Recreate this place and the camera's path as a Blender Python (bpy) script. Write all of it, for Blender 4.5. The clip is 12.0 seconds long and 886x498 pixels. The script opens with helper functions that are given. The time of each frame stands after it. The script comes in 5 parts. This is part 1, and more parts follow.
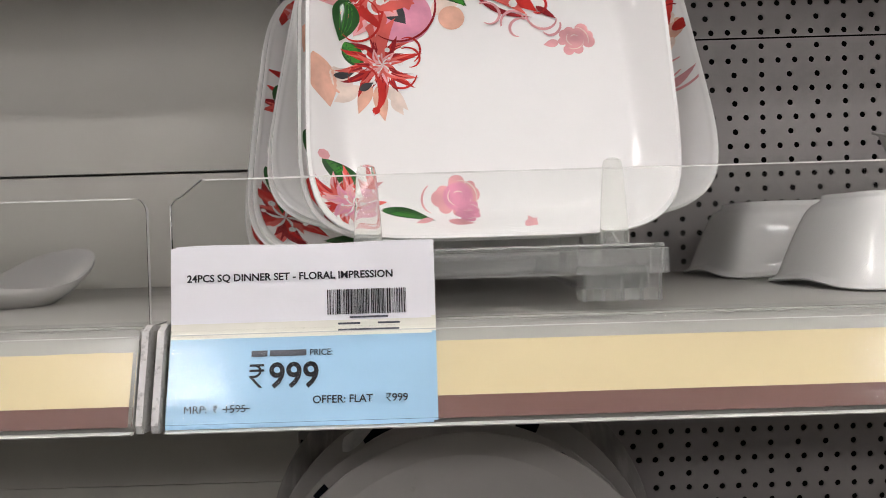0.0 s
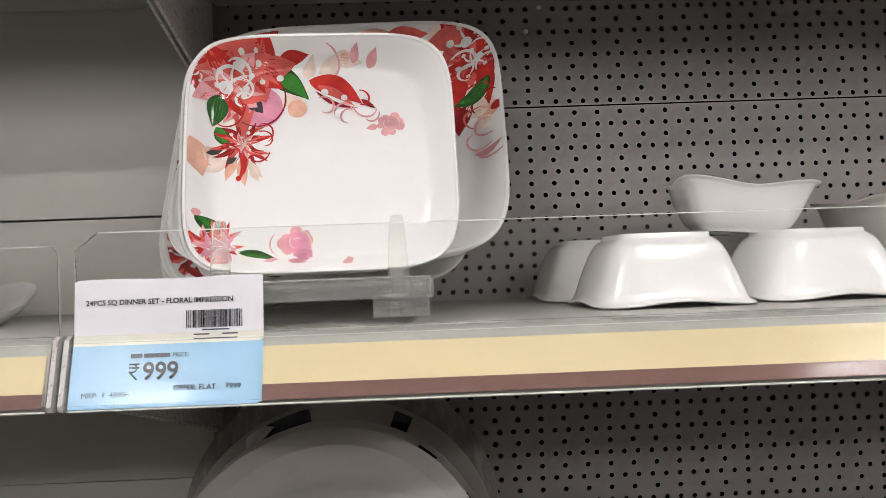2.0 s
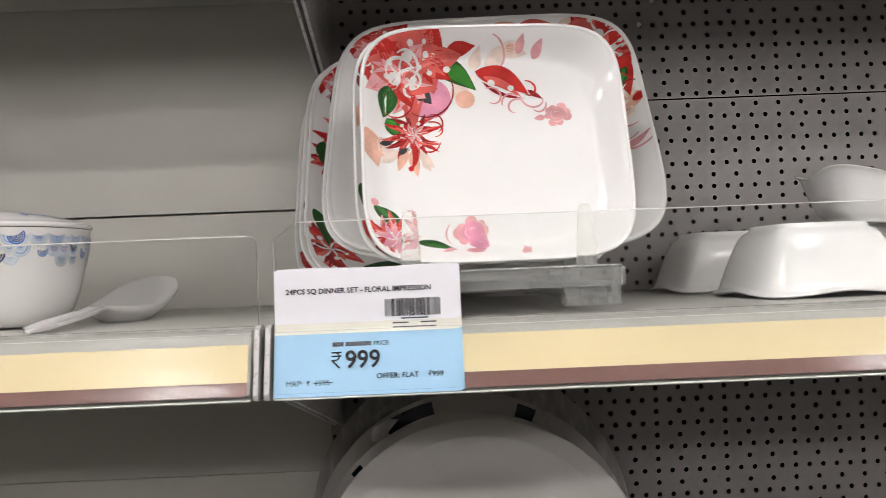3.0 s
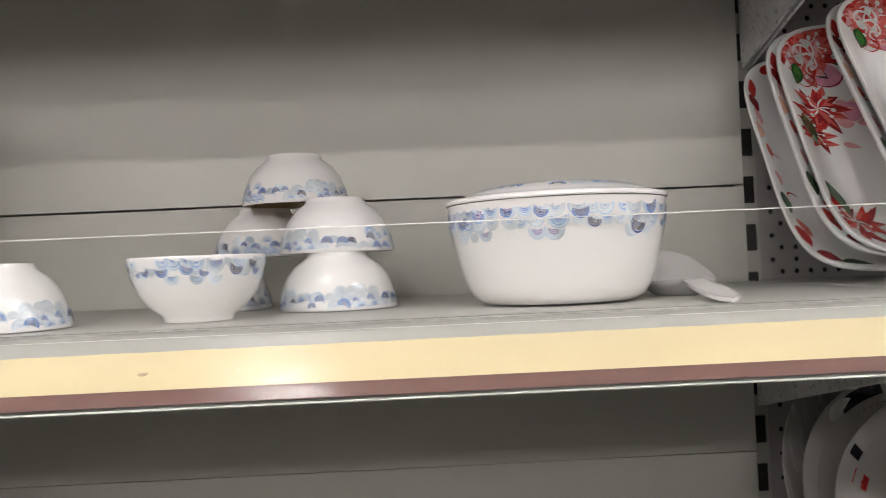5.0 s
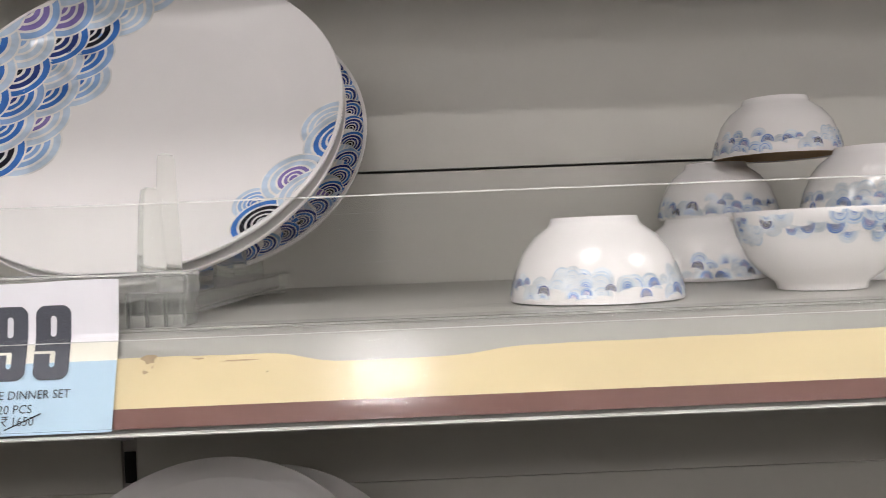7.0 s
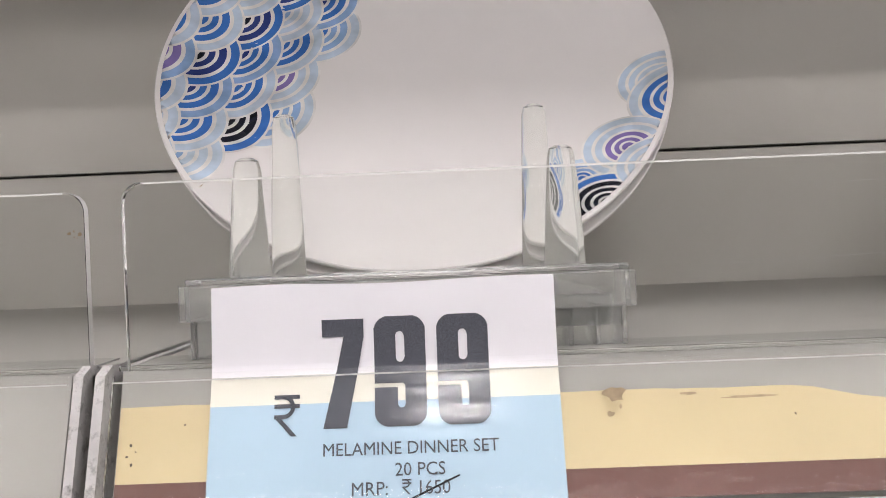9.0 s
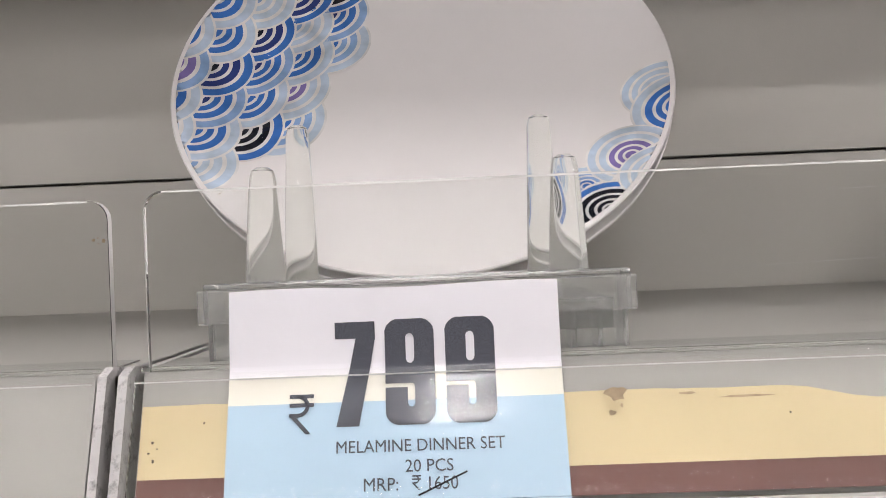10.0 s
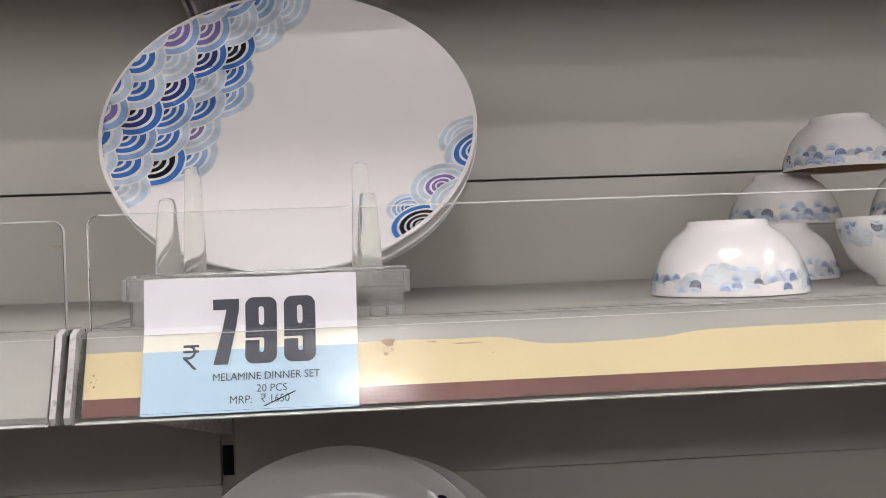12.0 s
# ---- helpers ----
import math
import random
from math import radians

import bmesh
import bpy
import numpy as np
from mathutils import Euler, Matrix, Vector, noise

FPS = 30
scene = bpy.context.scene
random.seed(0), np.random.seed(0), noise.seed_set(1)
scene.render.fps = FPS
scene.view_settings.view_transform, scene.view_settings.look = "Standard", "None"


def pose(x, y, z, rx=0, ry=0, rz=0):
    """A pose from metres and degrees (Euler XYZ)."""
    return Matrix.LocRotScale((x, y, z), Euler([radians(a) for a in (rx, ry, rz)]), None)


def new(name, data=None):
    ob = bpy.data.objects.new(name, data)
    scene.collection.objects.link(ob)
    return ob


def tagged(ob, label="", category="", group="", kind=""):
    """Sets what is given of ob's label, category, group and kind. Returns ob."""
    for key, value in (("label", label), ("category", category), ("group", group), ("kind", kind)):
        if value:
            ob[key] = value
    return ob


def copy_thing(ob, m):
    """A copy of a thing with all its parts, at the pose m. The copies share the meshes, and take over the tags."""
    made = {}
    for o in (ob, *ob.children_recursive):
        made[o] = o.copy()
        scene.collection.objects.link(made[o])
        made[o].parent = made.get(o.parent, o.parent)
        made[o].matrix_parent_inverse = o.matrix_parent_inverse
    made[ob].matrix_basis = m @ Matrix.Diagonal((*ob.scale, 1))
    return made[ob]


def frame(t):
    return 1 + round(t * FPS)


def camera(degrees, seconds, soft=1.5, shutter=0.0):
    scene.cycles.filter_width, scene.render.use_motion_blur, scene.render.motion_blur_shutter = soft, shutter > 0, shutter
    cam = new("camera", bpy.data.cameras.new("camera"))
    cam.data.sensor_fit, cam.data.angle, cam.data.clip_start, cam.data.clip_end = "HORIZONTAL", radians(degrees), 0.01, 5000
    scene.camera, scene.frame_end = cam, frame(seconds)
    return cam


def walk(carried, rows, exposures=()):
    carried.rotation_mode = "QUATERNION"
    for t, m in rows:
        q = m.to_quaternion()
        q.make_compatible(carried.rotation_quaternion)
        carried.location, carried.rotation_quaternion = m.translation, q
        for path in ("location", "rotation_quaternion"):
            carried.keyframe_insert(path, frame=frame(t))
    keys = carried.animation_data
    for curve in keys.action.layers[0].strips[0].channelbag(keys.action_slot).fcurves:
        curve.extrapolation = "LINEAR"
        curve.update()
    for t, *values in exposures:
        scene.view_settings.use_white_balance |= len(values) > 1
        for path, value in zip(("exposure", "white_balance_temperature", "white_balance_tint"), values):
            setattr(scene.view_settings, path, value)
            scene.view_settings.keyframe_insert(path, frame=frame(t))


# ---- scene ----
# Supermarket crockery shelving: x along the shelf, y into it, z up, metres.
cam = camera(55.24, 12.0, soft=0.8, shutter=0.16)
# seconds, x, y, z, yaw, pitch, roll
ROWS = [
    (0, 0.1190, -0.3508, 1.4276, -0.232, -0.785, 1.701),
    (0.5, 0.1509, -0.3995, 1.4285, -0.615, -0.480, 1.775),
    (1, 0.1875, -0.4437, 1.4279, -1.502, 0.208, 2.050),
    (1.5, 0.2197, -0.4904, 1.4280, -1.577, 0.874, 2.089),
    (2, 0.2131, -0.5046, 1.4271, -1.485, 1.234, 2.068),
    (2.5, 0.1736, -0.5057, 1.4273, -1.116, 1.221, 2.185),
    (2.7, 0.1460, -0.5071, 1.4264, -1.042, 1.229, 2.271),
    (4.3, -0.1810, -0.4692, 1.4177, -1.425, 1.435, 2.439),
    (4.5, -0.2284, -0.4723, 1.4206, -1.537, 1.213, 2.451),
    (5, -0.3496, -0.4749, 1.4251, -1.360, 0.891, 2.522),
    (5.5, -0.4512, -0.4562, 1.4227, -1.701, 0.661, 2.494),
    (6, -0.5419, -0.4342, 1.4235, -1.098, 0.326, 2.348),
    (6.5, -0.6281, -0.4110, 1.4259, -0.495, -0.037, 2.480),
    (7, -0.7281, -0.3578, 1.4253, -0.780, -0.327, 2.264),
    (7.5, -0.8023, -0.3003, 1.4246, -0.355, -0.229, 2.159),
    (9.5, -0.8967, -0.2375, 1.4250, 1.462, 0.078, 2.390),
    (10, -0.8930, -0.2491, 1.4244, 1.645, 0.446, 2.382),
    (10.5, -0.8851, -0.2906, 1.4251, 0.786, 0.112, 2.112),
    (11, -0.8825, -0.3341, 1.4261, -0.405, 0.039, 2.067),
    (11.5, -0.8662, -0.3800, 1.4234, -2.007, 0.332, 2.140),
    (12, -0.8503, -0.4067, 1.4231, -3.869, 0.318, 2.192),
]
EXPOSURES = [(0.0, -0.12, 6500, 10), (1.5, -0.05, 6500, 9), (4.3, 0.18, 6500, 9), (6.0, 0.15, 6500, 9), (7.0, 0.01, 6500, 11), (9.5, -0.04, 6500, 13), (12.0, -0.09, 6500, 12)]
walk(cam, [(t, pose(x, y, z, 90 + pitch, roll, yaw)) for t, x, y, z, yaw, pitch, roll in ROWS], EXPOSURES)

# ---- world and lamps ----
world = bpy.data.worlds.new("world")
scene.world = world
world.use_nodes = True
world.node_tree.nodes["Background"].inputs["Color"].default_value = (0.5, 0.5, 0.5, 1)
world.node_tree.nodes["Background"].inputs["Strength"].default_value = 0.02
SPOT, PANEL_LIGHT, BATTEN = 240.0, 12.0, 6.8  # radiance of the spot, panel and batten lamps


# ---- materials ----
def shader(name, colour, rough=0.5, metal=0.0, vary=0.0, scale=40.0, bump=0.0, bump_scale=200.0, coat=0.0, streak=(1, 1, 1),
           trans=0.0, ior=1.45, emit=0.0, dirt=None, dirt_amount=0.0, dirt_scale=8.0, spec=0.5):
    """A principled material with two scales of variation: mottling of colour, and fine relief."""
    m = bpy.data.materials.new(name)
    m.use_nodes = True
    nt = m.node_tree
    b = nt.nodes["Principled BSDF"]
    put = b.inputs
    put["Base Color"].default_value = (*colour, 1)
    put["Roughness"].default_value = rough
    put["Metallic"].default_value = metal
    put["IOR"].default_value = ior
    put["Transmission Weight"].default_value = trans
    put["Coat Weight"].default_value = coat
    put["Coat Roughness"].default_value = 0.06
    put["Specular IOR Level"].default_value = spec
    if emit:
        put["Emission Color"].default_value = (*colour, 1)
        put["Emission Strength"].default_value = emit
    co = nt.nodes.new("ShaderNodeTexCoord")
    mp = nt.nodes.new("ShaderNodeMapping")
    mp.inputs["Scale"].default_value = streak
    nt.links.new(co.outputs["Object"], mp.inputs["Vector"])
    if vary:
        n = nt.nodes.new("ShaderNodeTexNoise")
        n.inputs["Scale"].default_value = scale
        n.inputs["Detail"].default_value = 5
        nt.links.new(mp.outputs[0], n.inputs["Vector"])
        r = nt.nodes.new("ShaderNodeMapRange")
        r.inputs["From Min"].default_value, r.inputs["From Max"].default_value = 0.3, 0.7
        r.inputs["To Min"].default_value, r.inputs["To Max"].default_value = 1 - vary, 1 + vary
        nt.links.new(n.outputs["Fac"], r.inputs["Value"])
        mul = nt.nodes.new("ShaderNodeVectorMath")
        mul.operation = "SCALE"
        mul.inputs[0].default_value = colour
        nt.links.new(r.outputs[0], mul.inputs["Scale"])
        last = mul.outputs[0]
        if dirt:
            d = nt.nodes.new("ShaderNodeTexNoise")
            d.inputs["Scale"].default_value = dirt_scale
            d.inputs["Detail"].default_value = 8
            d.inputs["Roughness"].default_value = 0.7
            nt.links.new(mp.outputs[0], d.inputs["Vector"])
            k = nt.nodes.new("ShaderNodeMapRange")
            k.inputs["From Min"].default_value, k.inputs["From Max"].default_value = 0.52, 0.75
            k.inputs["To Max"].default_value = dirt_amount
            nt.links.new(d.outputs["Fac"], k.inputs["Value"])
            mix = nt.nodes.new("ShaderNodeMix")
            mix.data_type = "RGBA"
            nt.links.new(k.outputs[0], mix.inputs["Factor"])
            nt.links.new(last, mix.inputs["A"])
            mix.inputs["B"].default_value = (*dirt, 1)
            last = mix.outputs["Result"]
        nt.links.new(last, put["Base Color"])
        rr = nt.nodes.new("ShaderNodeMapRange")
        rr.inputs["From Min"].default_value, rr.inputs["From Max"].default_value = 0.3, 0.7
        rr.inputs["To Min"].default_value, rr.inputs["To Max"].default_value = max(rough * 0.85, 0.02), min(rough * 1.2, 1)
        nt.links.new(n.outputs["Fac"], rr.inputs["Value"])
        nt.links.new(rr.outputs[0], put["Roughness"])
    if bump:
        n2 = nt.nodes.new("ShaderNodeTexNoise")
        n2.inputs["Scale"].default_value = bump_scale
        n2.inputs["Detail"].default_value = 3
        nt.links.new(mp.outputs[0], n2.inputs["Vector"])
        bp = nt.nodes.new("ShaderNodeBump")
        bp.inputs["Strength"].default_value = bump
        bp.inputs["Distance"].default_value = 0.001
        nt.links.new(n2.outputs["Fac"], bp.inputs["Height"])
        nt.links.new(bp.outputs[0], put["Normal"])
    return m


PANEL = shader("panel_paint", (0.535, 0.52, 0.475), 0.42, vary=0.05, scale=6, bump=0.08, bump_scale=900, dirt=(0.3, 0.28, 0.25), dirt_amount=0.25, dirt_scale=3)
PEG = shader("pegboard_paint", (0.325, 0.302, 0.297), 0.45, vary=0.05, scale=6, bump=0.08, bump_scale=900)
POST = shader("post_paint", (0.42, 0.40, 0.37), 0.4, vary=0.06, scale=30, bump=0.05)
# near-black colour that stands in for the shade inside slots and holes
DARK = shader("cavity_shade", (0.012, 0.011, 0.010), 0.8, vary=0.2, scale=30)
SHELF = shader("shelf_paint", (0.46, 0.45, 0.42), 0.38, vary=0.07, scale=12, streak=(0.3, 1, 1), bump=0.06, bump_scale=600, dirt=(0.2, 0.19, 0.17), dirt_amount=0.5, dirt_scale=9)
LIP = shader("lip_paint", (0.38, 0.375, 0.35), 0.45, vary=0.06, scale=40, streak=(0.15, 1, 1), bump=0.03)
CHIPPED = shader("chipped_white_paint", (0.62, 0.61, 0.60), 0.35, vary=0.1, scale=80, dirt=(0.03, 0.028, 0.025), dirt_amount=0.95, dirt_scale=160, bump=0.2, bump_scale=300)
CLEAR = shader("clear_acrylic", (0.97, 0.98, 0.97), 0.03, trans=1.0, ior=1.49)
CLEAR_EDGE = shader("clear_plastic_cover", (0.97, 0.975, 0.96), 0.11, trans=1.0, ior=1.17, bump=0.25, bump_scale=90, streak=(0.12, 1, 1))
PEG_CLEAR = shader("clear_peg_plastic", (0.93, 0.94, 0.91), 0.06, trans=0.86, ior=1.13)
FROST = shader("cloudy_acrylic", (0.97, 0.975, 0.96), 0.10, trans=0.90, ior=1.22, bump=0.1, bump_scale=60)
CREAM = shader("cream_paper", (0.63, 0.53, 0.33), 0.8, vary=0.05, scale=25, streak=(0.3, 1, 1), dirt=(0.5, 0.38, 0.2), dirt_amount=0.3, dirt_scale=14)
BROWN = shader("brown_paper", (0.155, 0.080, 0.069), 0.7, vary=0.08, scale=25, streak=(0.3, 1, 1))
WHITE_PAPER = shader("white_paper", (0.87, 0.86, 0.90), 0.85, vary=0.02, scale=30, bump=0.05, bump_scale=300)
PALE_PAPER = shader("pale_paper", (0.80, 0.78, 0.70), 0.85, vary=0.02, scale=30)
BLUE_PAPER = shader("blue_paper", (0.32, 0.51, 0.70), 0.8, vary=0.04, scale=20, streak=(0.3, 1, 1))
BLUE_PAPER_PALE = shader("pale_blue_paper", (0.43, 0.58, 0.71), 0.8, vary=0.04, scale=20, streak=(0.3, 1, 1))
INK = shader("black_ink", (0.015, 0.015, 0.02), 0.85, vary=0.35, scale=900)
INK_GREY = shader("grey_ink", (0.085, 0.09, 0.11), 0.85, vary=0.35, scale=2600)
MELAMINE = shader("white_melamine", (0.85, 0.825, 0.815), 0.045, vary=0.012, scale=30, ior=1.55)
MELAMINE_COOL = shader("bright_white_melamine", (0.87, 0.86, 0.85), 0.04, vary=0.012, scale=30, ior=1.55)
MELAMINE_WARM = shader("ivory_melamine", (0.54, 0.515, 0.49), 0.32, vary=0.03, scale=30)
MELAMINE_DULL = shader("dull_white_melamine", (0.70, 0.68, 0.67), 0.12, vary=0.02, scale=30)
LINING = shader("tan_glaze", (0.50, 0.36, 0.22), 0.2, vary=0.03, scale=30, coat=0.2)
RIBBED = shader("grey_streaked_glaze", (0.42, 0.40, 0.38), 0.25, vary=0.2, scale=120, streak=(1, 0.15, 1))
FLOOR = shader("floor_tile", (0.07, 0.067, 0.064), 0.25, vary=0.06, scale=5, bump=0.05)
BLOCKER = shader("blocker_board", (0.13, 0.123, 0.116), 0.6, vary=0.1, scale=4, bump=0.1)
WALL = shader("wall_paint", (0.66, 0.65, 0.63), 0.6, vary=0.03, scale=3, bump=0.1)
CEILING = shader("ceiling_paint", (0.72, 0.71, 0.69), 0.7, vary=0.03, scale=3, bump=0.1)
LIGHT_SPOT = shader("spot_diffuser", (1.0, 0.955, 0.945), 0.4, emit=SPOT)
LIGHT_PANEL = shader("panel_diffuser", (1.0, 0.955, 0.945), 0.4, emit=PANEL_LIGHT)
LIGHT_BATTEN = shader("batten_diffuser", (1.0, 0.955, 0.945), 0.4, emit=BATTEN)
EDGE = shader("acrylic_edge", (0.90, 0.90, 0.87), 0.2, trans=0.30, ior=1.3, vary=0.1, scale=60)
METAL = shader("lamp_housing", (0.7, 0.7, 0.7), 0.35, vary=0.03, scale=20)


def ink(name, r, g, b):
    return shader("print_" + name, (r, g, b), 0.06, vary=0.26, scale=60, ior=1.5)


NAVY, BLUE, SKY, PALE, PURPLE, BLACK = (ink("navy", 0.03, 0.05, 0.20), ink("blue", 0.05, 0.17, 0.52), ink("sky", 0.27, 0.42, 0.68),
                                        ink("pale", 0.52, 0.62, 0.73), ink("purple", 0.22, 0.17, 0.42), ink("black", 0.012, 0.014, 0.025))
GAP = ink("white", 0.76, 0.745, 0.73)
RED, CORAL, PINK, ROSE, PEACH, GREEN, DKGREEN, MAROON, GREY = (
    ink("red", 0.52, 0.035, 0.03), ink("coral", 0.68, 0.13, 0.11), ink("pink", 0.72, 0.30, 0.42), ink("rose", 0.76, 0.38, 0.40), ink("peach", 0.78, 0.45, 0.34),
    ink("green", 0.05, 0.22, 0.035), ink("dark_green", 0.03, 0.10, 0.03), ink("maroon", 0.28, 0.02, 0.025), ink("charcoal", 0.06, 0.06, 0.065))
BLUSH_BLUE = ink("ice_blue", 0.66, 0.71, 0.76)
BLUSH = ink("blush", 0.82, 0.68, 0.60)
PRINTS = [NAVY, BLUE, SKY, PALE, PURPLE, BLACK, GAP, RED, CORAL, PINK, ROSE, PEACH, GREEN, DKGREEN, MAROON, GREY, BLUSH, BLUSH_BLUE]


# ---- building helpers ----
def mesh_of(name, bm, mats, smooth=None):
    me = bpy.data.meshes.new(name)
    bm.normal_update()
    bm.to_mesh(me)
    bm.free()
    for m in (mats if isinstance(mats, (list, tuple)) else [mats]):
        me.materials.append(m)
    if smooth is not None:
        me.shade_smooth()
        if smooth < 180:
            me.set_sharp_from_angle(angle=radians(smooth))
    return me


def part(name, bm, mats, parent=None, label="", smooth=None, m=None):
    ob = new(name, mesh_of(name, bm, mats, smooth))
    if parent is not None:
        ob.parent = parent
    if m is not None:
        ob.matrix_basis = m
    if label:
        ob["label"] = label
    return ob


def thing(name, m, label, category, group="", kind=""):
    e = new(name)
    e.empty_display_size = 0.02
    e.matrix_basis = m
    return tagged(e, label, category, group, kind)


def box(bm, x0, x1, y0, y1, z0, z1, bevel=0.0, seg=2):
    r = bmesh.ops.create_cube(bm, size=1, matrix=Matrix.Translation(((x0 + x1) / 2, (y0 + y1) / 2, (z0 + z1) / 2)) @ Matrix.Diagonal((x1 - x0, y1 - y0, z1 - z0, 1)))
    if bevel:
        es = list({e for v in r["verts"] for e in v.link_edges})
        bmesh.ops.bevel(bm, geom=es, offset=bevel, segments=seg, profile=0.6, affect="EDGES")
    return bm


def boxed(x0, x1, y0, y1, z0, z1, bevel=0.0, seg=2):
    return box(bmesh.new(), x0, x1, y0, y1, z0, z1, bevel, seg)


def lathe(profile, n=64, bm=None):
    """Turns (radius, height) pairs round z."""
    bm = bm or bmesh.new()
    rings = []
    for r, z in profile:
        if r < 1e-6:
            rings.append([bm.verts.new((0, 0, z))])
        else:
            rings.append([bm.verts.new((r * math.cos(2 * math.pi * i / n), r * math.sin(2 * math.pi * i / n), z)) for i in range(n)])
    for a, b in zip(rings, rings[1:]):
        for i in range(n):
            j = (i + 1) % n
            q = [a[i % len(a)], a[j % len(a)], b[j % len(b)], b[i % len(b)]]
            q = list(dict.fromkeys(q))
            if len(q) > 2:
                bm.faces.new(q)
    bmesh.ops.recalc_face_normals(bm, faces=bm.faces)
    return bm


def squircle(a, b, power, n):
    out = []
    for i in range(n):
        u = 2 * math.pi * i / n
        c, s = math.cos(u), math.sin(u)
        r = (abs(c) ** power + abs(s) ** power) ** (-1 / power)
        out.append((a * r * c, b * r * s, u))
    return out


def loft(sections, n=72):
    """Skins closed outlines: (half width, half height, power, z, wave), a section at a time."""
    bm = bmesh.new()
    rings = []
    for a, b, power, z, wave in sections:
        if a < 1e-6:
            rings.append([bm.verts.new((0, 0, z))])
        else:
            rings.append([bm.verts.new((x, y, z - wave * math.cos(4 * u))) for x, y, u in squircle(a, b, power, n)])
    for p, q in zip(rings, rings[1:]):
        for i in range(n):
            j = (i + 1) % n
            f = list(dict.fromkeys([p[i % len(p)], p[j % len(p)], q[j % len(q)], q[i % len(q)]]))
            if len(f) > 2:
                bm.faces.new(f)
    bmesh.ops.recalc_face_normals(bm, faces=bm.faces)
    return bm


def extrude_profile(points, x0, x1, bm=None):
    """A closed (y, z) outline drawn out along x."""
    bm = bm or bmesh.new()
    a = [bm.verts.new((x0, y, z)) for y, z in points]
    b = [bm.verts.new((x1, y, z)) for y, z in points]
    n = len(points)
    bm.faces.new(a)
    bm.faces.new(b[::-1])
    for i in range(n):
        bm.faces.new((a[i], b[i], b[(i + 1) % n], a[(i + 1) % n]))
    bmesh.ops.recalc_face_normals(bm, faces=bm.faces)
    return bm


def slab_outline(points, y0, y1, bm=None):
    """A closed (x, z) outline with depth from y0 to y1."""
    bm = bm or bmesh.new()
    a = [bm.verts.new((x, y0, z)) for x, z in points]
    b = [bm.verts.new((x, y1, z)) for x, z in points]
    n = len(points)
    bm.faces.new(a)
    bm.faces.new(b[::-1])
    for i in range(n):
        bm.faces.new((a[i], b[i], b[(i + 1) % n], a[(i + 1) % n]))
    bmesh.ops.recalc_face_normals(bm, faces=bm.faces)
    return bm


